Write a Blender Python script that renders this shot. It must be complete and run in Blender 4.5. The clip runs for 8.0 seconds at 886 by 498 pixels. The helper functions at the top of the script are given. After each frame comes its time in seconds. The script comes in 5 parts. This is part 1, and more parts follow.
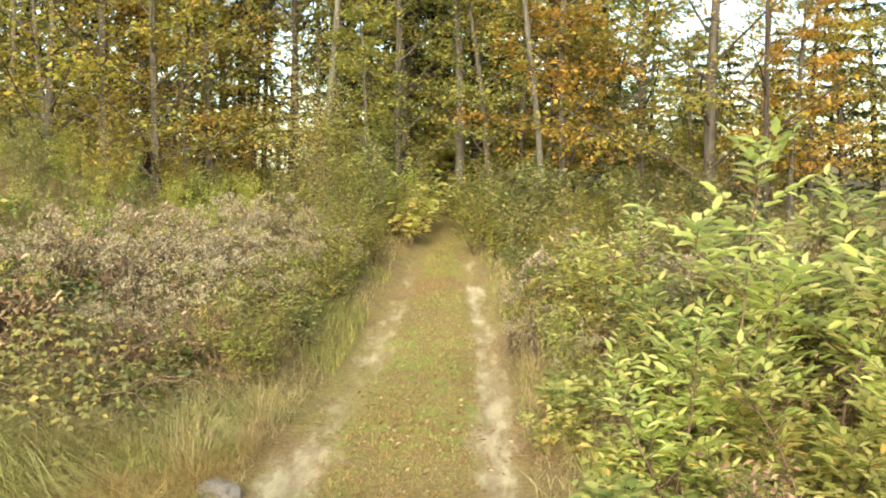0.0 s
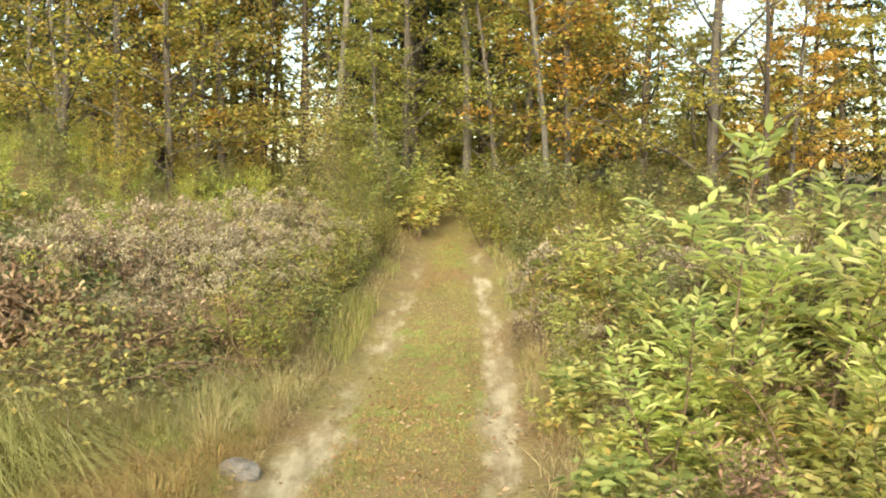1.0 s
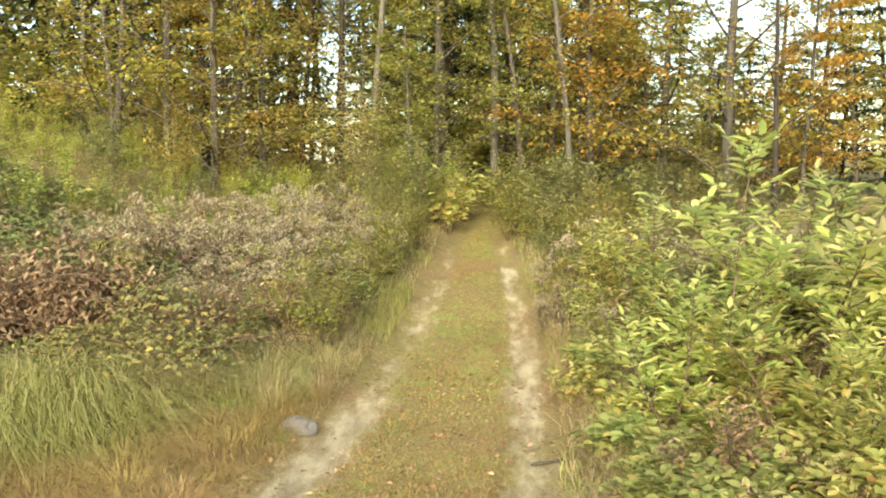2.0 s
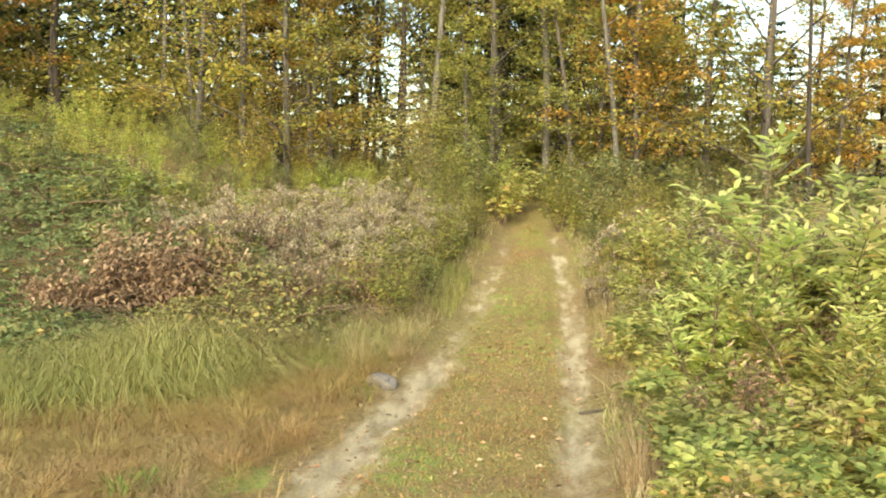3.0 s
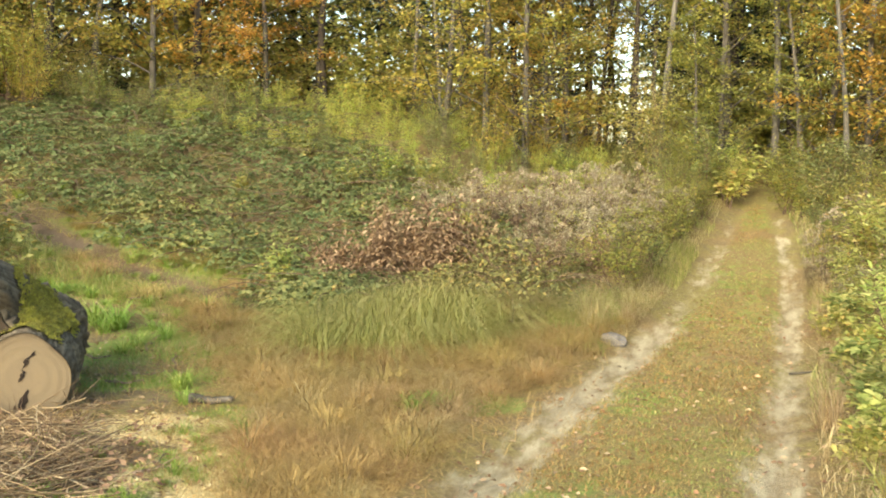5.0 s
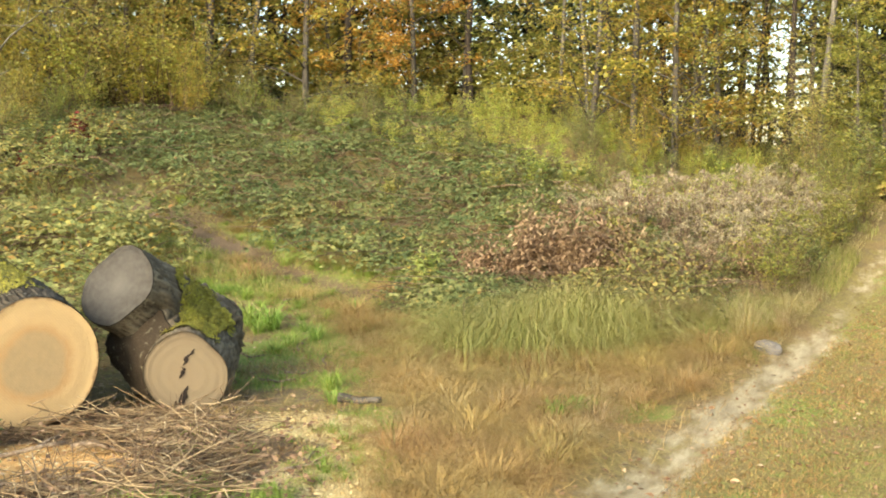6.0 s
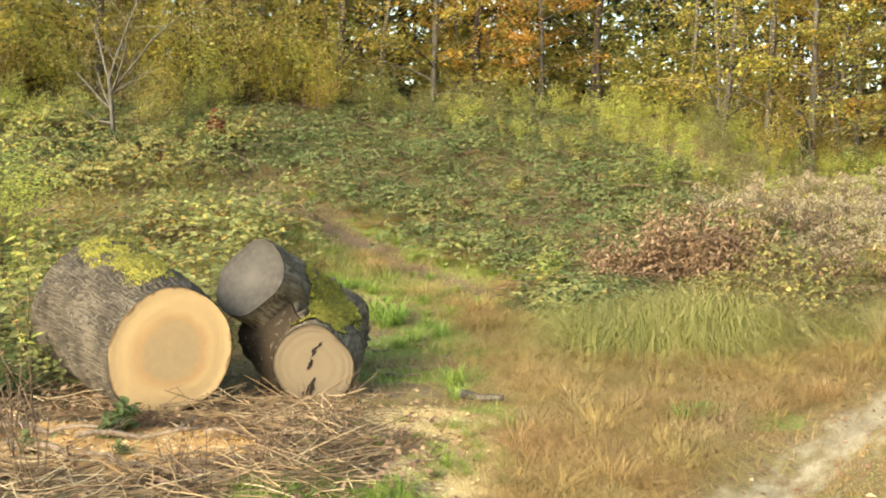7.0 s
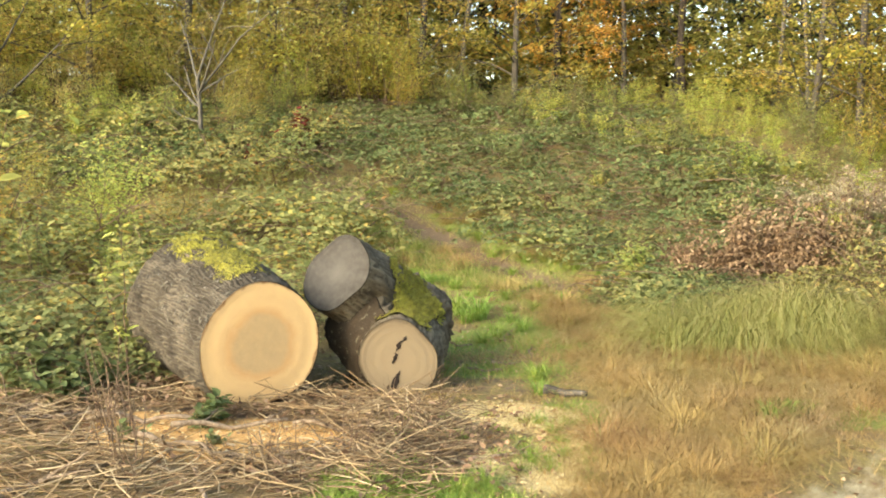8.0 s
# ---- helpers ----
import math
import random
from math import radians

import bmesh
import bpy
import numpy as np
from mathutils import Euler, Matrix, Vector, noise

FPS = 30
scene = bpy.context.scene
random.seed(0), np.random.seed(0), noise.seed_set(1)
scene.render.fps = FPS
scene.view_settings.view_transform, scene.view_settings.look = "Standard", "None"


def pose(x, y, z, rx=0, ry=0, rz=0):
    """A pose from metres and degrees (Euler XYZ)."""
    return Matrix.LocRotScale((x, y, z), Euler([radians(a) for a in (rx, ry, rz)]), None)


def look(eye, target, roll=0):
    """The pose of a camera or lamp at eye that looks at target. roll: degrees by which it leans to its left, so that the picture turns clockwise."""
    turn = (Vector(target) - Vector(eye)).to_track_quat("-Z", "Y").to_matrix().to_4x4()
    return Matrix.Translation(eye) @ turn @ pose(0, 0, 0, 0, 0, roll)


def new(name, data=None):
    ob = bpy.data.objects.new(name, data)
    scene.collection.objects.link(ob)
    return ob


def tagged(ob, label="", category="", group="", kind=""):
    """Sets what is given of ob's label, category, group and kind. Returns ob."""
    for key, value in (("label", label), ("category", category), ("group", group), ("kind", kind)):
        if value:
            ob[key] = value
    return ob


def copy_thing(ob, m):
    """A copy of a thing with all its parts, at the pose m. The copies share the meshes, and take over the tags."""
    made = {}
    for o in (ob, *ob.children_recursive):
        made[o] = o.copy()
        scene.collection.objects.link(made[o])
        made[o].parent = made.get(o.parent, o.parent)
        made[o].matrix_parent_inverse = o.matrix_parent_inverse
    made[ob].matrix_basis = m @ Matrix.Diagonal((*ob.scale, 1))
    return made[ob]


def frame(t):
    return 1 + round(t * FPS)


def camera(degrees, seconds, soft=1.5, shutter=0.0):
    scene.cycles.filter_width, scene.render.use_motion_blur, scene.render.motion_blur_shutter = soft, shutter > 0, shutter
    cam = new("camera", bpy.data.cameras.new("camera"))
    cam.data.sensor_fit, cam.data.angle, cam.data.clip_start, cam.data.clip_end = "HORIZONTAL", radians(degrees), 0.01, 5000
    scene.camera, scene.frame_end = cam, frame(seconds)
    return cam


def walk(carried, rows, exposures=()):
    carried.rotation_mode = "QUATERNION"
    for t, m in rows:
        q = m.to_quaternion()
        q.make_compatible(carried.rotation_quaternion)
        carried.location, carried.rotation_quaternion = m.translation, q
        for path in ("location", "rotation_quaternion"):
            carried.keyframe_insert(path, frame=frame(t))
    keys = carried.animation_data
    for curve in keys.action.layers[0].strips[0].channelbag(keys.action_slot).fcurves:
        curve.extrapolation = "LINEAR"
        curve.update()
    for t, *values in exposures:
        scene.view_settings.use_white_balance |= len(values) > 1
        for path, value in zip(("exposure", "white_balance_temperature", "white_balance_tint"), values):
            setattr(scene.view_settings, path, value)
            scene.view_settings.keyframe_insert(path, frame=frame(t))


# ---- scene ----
# ---------------------------------------------------------------- camera and walk
cam = camera(47.2, 8.0, soft=1.95)
ROWS = [
    (0.0, 0.01, 3.66, 1.66, 0.04, -3.30, -0.10),
    (0.5, 0.01, 3.56, 1.66, 0.06, -3.40, -0.10),
    (1.0, 0.00, 3.38, 1.66, 0.42, -3.64, -0.07),
    (1.5, -0.01, 3.04, 1.66, 1.12, -3.72, -0.02),
    (3.0, -0.11, 1.38, 1.60, 4.55, -3.83, 0.25),
    (3.5, -0.08, 0.86, 1.61, 7.18, -3.99, 0.25),
    (4.0, -0.01, 0.22, 1.64, 10.36, -4.13, 0.0),
    (5.5, 0.00, 0.04, 1.65, 21.18, -5.28, 0.44),
    (6.0, 0.00, 0.06, 1.645, 25.48, -4.84, -0.02),
    (6.5, 0.00, 0.055, 1.645, 29.10, -4.77, 0.38),
    (7.0, 0.00, 0.045, 1.645, 32.50, -4.95, 0.50),
    (7.5, 0.00, 0.025, 1.65, 35.13, -4.94, 0.28),
    (8.0, 0.00, 0.00, 1.65, 37.02, -5.25, 0.06),
]
walk(cam, [(t, pose(x, y, z, 90 + pitch, 0, yaw) @ pose(0, 0, 0, 0, 0, roll)) for t, x, y, z, yaw, pitch, roll in ROWS],
     [(0.0, 1.68, 7200, 1), (4.0, 1.66, 7200, 1), (5.5, 1.76, 7350, 3), (8.0, 1.92, 7450, 4)])

# ---------------------------------------------------------------- sky and sun
SUN_EL, SUN_AZ = 24.0, 190.0      # elevation; bearing clockwise from +y
world = bpy.data.worlds.new("world")
scene.world = world
world.use_nodes = True
wn = world.node_tree.nodes
sky = wn.new("ShaderNodeTexSky")
sky.sky_type, sky.sun_disc = "NISHITA", False
sky.sun_elevation, sky.sun_rotation = radians(SUN_EL), radians(SUN_AZ)
sky.air_density, sky.dust_density, sky.ozone_density = 1.0, 1.5, 0.6
wn["Background"].inputs["Strength"].default_value = 0.15
world.node_tree.links.new(sky.outputs[0], wn["Background"].inputs[0])
sun = new("sun", bpy.data.lights.new("sun", "SUN"))
sun.data.energy, sun.data.angle, sun.data.color = 2.4, radians(35), (1.0, 0.94, 0.86)
sd = Vector((math.sin(radians(SUN_AZ)) * math.cos(radians(SUN_EL)), math.cos(radians(SUN_AZ)) * math.cos(radians(SUN_EL)), math.sin(radians(SUN_EL))))
sun.matrix_basis = look(sd * 50, (0, 0, 0))

# ---------------------------------------------------------------- materials


def material(name, rough=0.8):
    m = bpy.data.materials.new(name)
    m.use_nodes = True
    n, l = m.node_tree.nodes, m.node_tree.links
    b = n["Principled BSDF"]
    b.inputs["Roughness"].default_value = rough
    b.inputs["Specular IOR Level"].default_value = 0.3
    return m, n, l, b


def ramp(n, stops):
    r = n.new("ShaderNodeValToRGB")
    e = r.color_ramp.elements
    while len(e) < len(stops):
        e.new(0.5)
    for el, (p, c) in zip(e, stops):
        el.position, el.color = p, (*c, 1)
    return r


def noise_tex(n, l, scale, detail=4.0, rough=0.55, vector=None):
    t = n.new("ShaderNodeTexNoise")
    t.inputs["Scale"].default_value, t.inputs["Detail"].default_value, t.inputs["Roughness"].default_value = scale, detail, rough
    if vector:
        l.new(vector, t.inputs["Vector"])
    return t


def mix_rgb(n, l, fac, a, b, kind="MIX"):
    m = n.new("ShaderNodeMix")
    m.data_type, m.blend_type = "RGBA", kind
    for sock, v in ((m.inputs[0], fac), (m.inputs[6], a), (m.inputs[7], b)):
        if isinstance(v, (int, float)):
            sock.default_value = v
        elif isinstance(v, tuple):
            sock.default_value = (*v, 1)
        else:
            l.new(v, sock)
    return m.outputs[2]


def math_node(n, l, op, a, b=0.0, clamp=False):
    m = n.new("ShaderNodeMath")
    m.operation, m.use_clamp = op, clamp
    for sock, v in ((m.inputs[0], a), (m.inputs[1], b)):
        if isinstance(v, (int, float)):
            sock.default_value = v
        else:
            l.new(v, sock)
    return m.outputs[0]


def bump(n, l, b, height, strength, dist):
    k = n.new("ShaderNodeBump")
    k.inputs["Strength"].default_value, k.inputs["Distance"].default_value = strength, dist
    l.new(height, k.inputs["Height"])
    l.new(k.outputs[0], b.inputs["Normal"])


def leaf_material(name, stops, through_light=0.42, rough=0.6):
    """Leaves, blades and seed heads: each piece has a tone of its own, each plant a slight shift."""
    m, n, l, b = material(name, rough)
    geo, info = n.new("ShaderNodeNewGeometry"), n.new("ShaderNodeObjectInfo")
    tone = ramp(n, stops)
    l.new(geo.outputs["Random Per Island"], tone.inputs[0])
    patch = noise_tex(n, l, 1.3, 2.0, vector=geo.outputs["Position"])
    hsv = n.new("ShaderNodeHueSaturation")
    l.new(tone.outputs[0], hsv.inputs["Color"])
    l.new(math_node(n, l, "ADD", math_node(n, l, "MULTIPLY", info.outputs["Random"], 0.035), 0.4825), hsv.inputs["Hue"])
    l.new(math_node(n, l, "ADD", math_node(n, l, "MULTIPLY", patch.outputs[0], 0.7), 0.68), hsv.inputs["Value"])
    l.new(hsv.outputs[0], b.inputs["Base Color"])
    t, mix = n.new("ShaderNodeBsdfTranslucent"), n.new("ShaderNodeMixShader")
    l.new(hsv.outputs[0], t.inputs[0])
    mix.inputs[0].default_value = through_light
    l.new(b.outputs[0], mix.inputs[1])
    l.new(t.outputs[0], mix.inputs[2])
    l.new(mix.outputs[0], n["Material Output"].inputs[0])
    return m


LEAF_BRAMBLE = leaf_material("bramble_leaf", [(0, (0.085, 0.115, 0.04)), (0.5, (0.15, 0.185, 0.068)), (0.90, (0.225, 0.25, 0.10)), (0.97, (0.27, 0.22, 0.085)), (1, (0.20, 0.095, 0.05))])
LEAF_YELLOWING = leaf_material("yellowing_leaf", [(0, (0.13, 0.16, 0.06)), (0.5, (0.22, 0.24, 0.088)), (0.88, (0.32, 0.31, 0.11)), (0.96, (0.42, 0.34, 0.11)), (1, (0.40, 0.23, 0.09))])
LEAF_RASPBERRY = leaf_material("raspberry_leaf", [(0, (0.20, 0.22, 0.075)), (0.5, (0.32, 0.325, 0.12)), (0.84, (0.43, 0.40, 0.15)), (0.94, (0.58, 0.42, 0.11)), (1, (0.46, 0.24, 0.08))], 0.5)
LEAF_AMBER = leaf_material("amber_leaf", [(0, (0.10, 0.095, 0.04)), (0.4, (0.19, 0.185, 0.065)), (0.75, (0.31, 0.27, 0.09)), (0.92, (0.44, 0.33, 0.10)), (1, (0.25, 0.12, 0.06))], 0.4)
LEAF_LIME = leaf_material("lime_leaf", [(0, (0.27, 0.30, 0.08)), (0.5, (0.45, 0.46, 0.14)), (0.85, (0.60, 0.56, 0.21)), (0.95, (0.64, 0.48, 0.13)), (1, (0.50, 0.29, 0.10))], 0.58, 0.65)
LEAF_SAPLING = leaf_material("sapling_leaf", [(0, (0.31, 0.37, 0.09)), (0.45, (0.48, 0.54, 0.14)), (0.8, (0.62, 0.61, 0.18)), (1, (0.61, 0.44, 0.11))], 0.66)
LEAF_ASH = leaf_material("ash_leaf", [(0, (0.18, 0.22, 0.06)), (0.5, (0.32, 0.35, 0.11)), (0.85, (0.47, 0.45, 0.15)), (1, (0.58, 0.42, 0.12))], 0.55, 0.65)
LEAF_GOLD = leaf_material("golden_leaf", [(0, (0.28, 0.26, 0.06)), (0.4, (0.41, 0.36, 0.08)), (0.75, (0.52, 0.42, 0.10)), (1, (0.58, 0.36, 0.08))], 0.6)
LEAF_BUSH = leaf_material("golden_bush_leaf", [(0, (0.36, 0.36, 0.13)), (0.4, (0.53, 0.51, 0.19)), (0.75, (0.66, 0.57, 0.22)), (1, (0.68, 0.49, 0.18))], 0.72)
LEAF_ORANGE = leaf_material("orange_leaf", [(0, (0.32, 0.20, 0.04)), (0.5, (0.54, 0.29, 0.06)), (1, (0.60, 0.39, 0.09))], 0.55)
LEAF_OLIVE = leaf_material("olive_leaf", [(0, (0.18, 0.19, 0.05)), (0.5, (0.29, 0.29, 0.075)), (0.9, (0.44, 0.38, 0.10)), (1, (0.50, 0.34, 0.085))], 0.55)
LEAF_DARK = leaf_material("needle", [(0, (0.018, 0.03, 0.012)), (0.7, (0.04, 0.06, 0.025)), (1, (0.08, 0.09, 0.03))], 0.1)
LEAF_DEAD = leaf_material("dead_leaf", [(0, (0.11, 0.066, 0.036)), (0.5, (0.235, 0.148, 0.08)), (1, (0.37, 0.26, 0.155))], 0.2)
LEAF_RED = leaf_material("red_leaf", [(0, (0.09, 0.02, 0.016)), (1, (0.24, 0.045, 0.03))], 0.25)
FLUFF = leaf_material("seed_head", [(0, (0.15, 0.12, 0.068)), (0.5, (0.26, 0.21, 0.13)), (1, (0.42, 0.36, 0.25))], 0.22, 0.95)
# Withered leaf darkened: the shadow under the goldenrod plumes is in its colour.
LEAF_PLUME_SHADE = leaf_material("shrivelled_leaf", [(0, (0.06, 0.04, 0.025)), (0.6, (0.13, 0.09, 0.055)), (1, (0.20, 0.16, 0.08))], 0.1, 0.9)
LEAF_ELDER = leaf_material("elder_leaf", [(0, (0.40, 0.46, 0.12)), (0.5, (0.56, 0.58, 0.19)), (0.85, (0.70, 0.66, 0.29)), (1, (0.70, 0.55, 0.20))], 0.6, 0.65)
GRASS_BROWN = leaf_material("dry_grass", [(0, (0.21, 0.138, 0.052)), (0.5, (0.40, 0.272, 0.10)), (1, (0.51, 0.365, 0.15))], 0.3)
GRASS_TAN = leaf_material("tan_grass", [(0, (0.26, 0.18, 0.075)), (0.5, (0.46, 0.34, 0.155)), (1, (0.60, 0.47, 0.24))], 0.3)
GRASS_STRAW = leaf_material("straw_grass", [(0, (0.22, 0.155, 0.068)), (0.6, (0.41, 0.315, 0.15)), (1, (0.55, 0.45, 0.26))], 0.3)
GRASS_GREEN = leaf_material("green_grass", [(0, (0.17, 0.20, 0.05)), (0.6, (0.31, 0.33, 0.09)), (1, (0.50, 0.44, 0.18))], 0.35)
GRASS_TUSSOCK = leaf_material("tussock_grass", [(0, (0.22, 0.225, 0.06)), (0.6, (0.36, 0.35, 0.11)), (1, (0.54, 0.47, 0.20))], 0.35)
GRASS_BRIGHT = leaf_material("fresh_grass", [(0, (0.16, 0.24, 0.04)), (0.65, (0.28, 0.375, 0.07)), (1, (0.46, 0.45, 0.15))], 0.35)
GRASS_RUST = leaf_material("rusty_grass", [(0, (0.25, 0.12, 0.04)), (0.6, (0.42, 0.22, 0.08)), (1, (0.50, 0.33, 0.13))], 0.3)
GRASS_TRACK = leaf_material("track_grass", [(0, (0.18, 0.17, 0.05)), (0.4, (0.31, 0.275, 0.085)), (0.8, (0.42, 0.33, 0.12)), (1, (0.38, 0.21, 0.085))], 0.3)
LITTER = leaf_material("fallen_leaf", [(0, (0.16, 0.08, 0.04)), (0.6, (0.33, 0.20, 0.10)), (1, (0.52, 0.38, 0.22))], 0.1)


def bark_material(name, dark, light, scale=14.0, stretch=0.25, depth=0.03, moss=None):
    m, n, l, b = material(name, 0.9)
    tc, mp = n.new("ShaderNodeTexCoord"), n.new("ShaderNodeMapping")
    l.new(tc.outputs["Object"], mp.inputs[0])
    mp.inputs["Scale"].default_value = (1, 1, stretch)
    a = noise_tex(n, l, scale, 6.0, 0.65, mp.outputs[0])
    big = noise_tex(n, l, 1.7, 3.0)
    c = ramp(n, [(0.38, dark), (0.62, light)])
    l.new(a.outputs[0], c.inputs[0])
    col = mix_rgb(n, l, math_node(n, l, "MULTIPLY", big.outputs[0], 0.6), c.outputs[0], tuple(0.6 * v for v in dark))
    if moss:
        patch = noise_tex(n, l, 5.0, 3.0)
        k = ramp(n, [(0.52, (0, 0, 0)), (0.62, (1, 1, 1))])
        l.new(patch.outputs[0], k.inputs[0])
        col = mix_rgb(n, l, k.outputs[0], col, moss)
    l.new(col, b.inputs["Base Color"])
    bump(n, l, b, a.outputs[0], 0.9, depth)
    return m


BARK = bark_material("grey_brown_bark", (0.05, 0.042, 0.032), (0.145, 0.125, 0.10))
BARK_PALE = bark_material("pale_bark", (0.075, 0.066, 0.053), (0.18, 0.165, 0.135))
BARK_DARK = bark_material("dark_bark", (0.025, 0.02, 0.016), (0.08, 0.06, 0.045))
STEM = bark_material("brown_stem", (0.10, 0.06, 0.04), (0.26, 0.18, 0.11), 40.0)
STICK = bark_material("weathered_stick", (0.19, 0.13, 0.085), (0.42, 0.32, 0.22), 45.0)


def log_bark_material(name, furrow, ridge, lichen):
    """Plated bark: tone follows the attribute 'ridge' of the relief, furrows dark by dirt and painted-in shade, with
    grit, lichen spots and damp patches.
    """
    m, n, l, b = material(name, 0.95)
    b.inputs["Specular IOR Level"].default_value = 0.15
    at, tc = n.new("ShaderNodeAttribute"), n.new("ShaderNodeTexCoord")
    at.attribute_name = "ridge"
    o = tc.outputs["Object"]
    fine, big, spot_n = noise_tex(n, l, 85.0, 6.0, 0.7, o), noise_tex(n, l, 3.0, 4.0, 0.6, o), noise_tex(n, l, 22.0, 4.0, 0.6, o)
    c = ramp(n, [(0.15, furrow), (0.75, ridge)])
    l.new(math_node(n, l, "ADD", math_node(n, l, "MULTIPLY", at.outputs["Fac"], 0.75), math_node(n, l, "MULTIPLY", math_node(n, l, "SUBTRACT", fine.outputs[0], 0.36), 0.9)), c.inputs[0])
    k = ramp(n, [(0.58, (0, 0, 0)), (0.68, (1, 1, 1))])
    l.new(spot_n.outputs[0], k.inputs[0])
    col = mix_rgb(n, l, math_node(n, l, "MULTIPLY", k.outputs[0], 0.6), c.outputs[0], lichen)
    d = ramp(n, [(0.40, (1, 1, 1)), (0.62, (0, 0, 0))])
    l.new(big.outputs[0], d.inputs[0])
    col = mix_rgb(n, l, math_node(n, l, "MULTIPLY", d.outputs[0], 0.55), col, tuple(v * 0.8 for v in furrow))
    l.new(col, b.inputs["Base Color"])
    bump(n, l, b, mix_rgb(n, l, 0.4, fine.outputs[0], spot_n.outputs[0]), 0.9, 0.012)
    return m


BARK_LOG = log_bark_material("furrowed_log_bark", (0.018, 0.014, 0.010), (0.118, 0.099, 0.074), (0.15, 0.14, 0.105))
# Fork tones lowered to hold the shadow between its limbs.
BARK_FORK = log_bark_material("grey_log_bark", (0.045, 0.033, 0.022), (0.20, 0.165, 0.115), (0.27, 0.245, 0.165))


def moss_material():
    m, n, l, b = material("yellow_green_moss", 0.95)
    a = noise_tex(n, l, 60.0, 5.0, 0.7)
    w = noise_tex(n, l, 9.0, 3.0)
    c = ramp(n, [(0.34, (0.055, 0.05, 0.015)), (0.5, (0.22, 0.20, 0.035)), (0.68, (0.46, 0.42, 0.06))])
    l.new(mix_rgb(n, l, 0.4, a.outputs[0], w.outputs[0]), c.inputs[0])
    l.new(c.outputs[0], b.inputs["Base Color"])
    bump(n, l, b, a.outputs[0], 1.0, 0.02)
    return m


MOSS = moss_material()


def wood_material(name, stops, grain_tone, mottle, saw):
    """A sawn end: rings run with the attribute 'ring', 0 at the pith and 1 at the bark; saw marks run across."""
    m, n, l, b = material(name, 0.95)
    b.inputs["Specular IOR Level"].default_value = 0.1
    at, tc = n.new("ShaderNodeAttribute"), n.new("ShaderNodeTexCoord")
    at.attribute_name = "ring"
    o = tc.outputs["Object"]
    fine, big, mid = noise_tex(n, l, 90.0, 5.0, 0.7, o), noise_tex(n, l, 4.5, 4.0, 0.6, o), noise_tex(n, l, 17.0, 5.0, 0.7, o)
    pos = math_node(n, l, "ADD", at.outputs["Fac"], math_node(n, l, "MULTIPLY", math_node(n, l, "SUBTRACT", big.outputs[0], 0.5), 0.30))
    c = ramp(n, stops)
    l.new(pos, c.inputs[0])
    rings = math_node(n, l, "SINE", math_node(n, l, "MULTIPLY", math_node(n, l, "ADD", pos, math_node(n, l, "MULTIPLY", mid.outputs[0], 0.06)), 150.0))
    col = mix_rgb(n, l, math_node(n, l, "ADD", math_node(n, l, "MULTIPLY", rings, 0.035), 0.09), c.outputs[0], grain_tone)
    k = ramp(n, [(0.38, (0, 0, 0)), (0.66, (1, 1, 1))])
    l.new(mid.outputs[0], k.inputs[0])
    col = mix_rgb(n, l, math_node(n, l, "MULTIPLY", k.outputs[0], 0.45), col, mottle)
    w = n.new("ShaderNodeTexWave")
    w.inputs["Scale"].default_value, w.inputs["Distortion"].default_value, w.inputs["Detail"].default_value = 28.0, 2.5, 2.0
    w.bands_direction = "DIAGONAL"
    l.new(o, w.inputs["Vector"])
    col = mix_rgb(n, l, math_node(n, l, "MULTIPLY", w.outputs[1], saw), col, tuple(v * 0.55 for v in mottle))
    l.new(col, b.inputs["Base Color"])
    bump(n, l, b, mix_rgb(n, l, 0.5, fine.outputs[0], mid.outputs[0]), 0.6, 0.008)
    return m


WOOD_FRESH = wood_material("fresh_sawn_wood", [(0, (0.37, 0.275, 0.155)), (0.42, (0.40, 0.29, 0.16)), (0.52, (0.50, 0.30, 0.135)), (0.64, (0.60, 0.405, 0.20)), (0.96, (0.62, 0.43, 0.215)), (1.0, (0.16, 0.08, 0.04))], (0.40, 0.24, 0.11), (0.52, 0.35, 0.18), 0.2)
WOOD_GREY = wood_material("weathered_grey_wood", [(0, (0.10, 0.092, 0.078)), (0.3, (0.068, 0.062, 0.054)), (0.8, (0.048, 0.043, 0.037)), (1.0, (0.03, 0.026, 0.021))], (0.03, 0.027, 0.024), (0.105, 0.096, 0.083), 0.35)
WOOD_DULL = wood_material("dull_sawn_wood", [(0, (0.19, 0.145, 0.095)), (0.6, (0.18, 0.14, 0.09)), (0.9, (0.15, 0.115, 0.075)), (1.0, (0.06, 0.045, 0.03))], (0.12, 0.085, 0.05), (0.165, 0.13, 0.085), 0.35)


def plain(name, c, rough=0.85, vary=0.4, scale=25.0):
    m, n, l, b = material(name, rough)
    a = noise_tex(n, l, scale, 5.0, 0.6)
    k = ramp(n, [(0.3, tuple(v * (1 - vary) for v in c)), (0.7, tuple(min(1, v * (1 + vary)) for v in c))])
    l.new(a.outputs[0], k.inputs[0])
    l.new(k.outputs[0], b.inputs["Base Color"])
    bump(n, l, b, a.outputs[0], 0.6, 0.01)
    return m


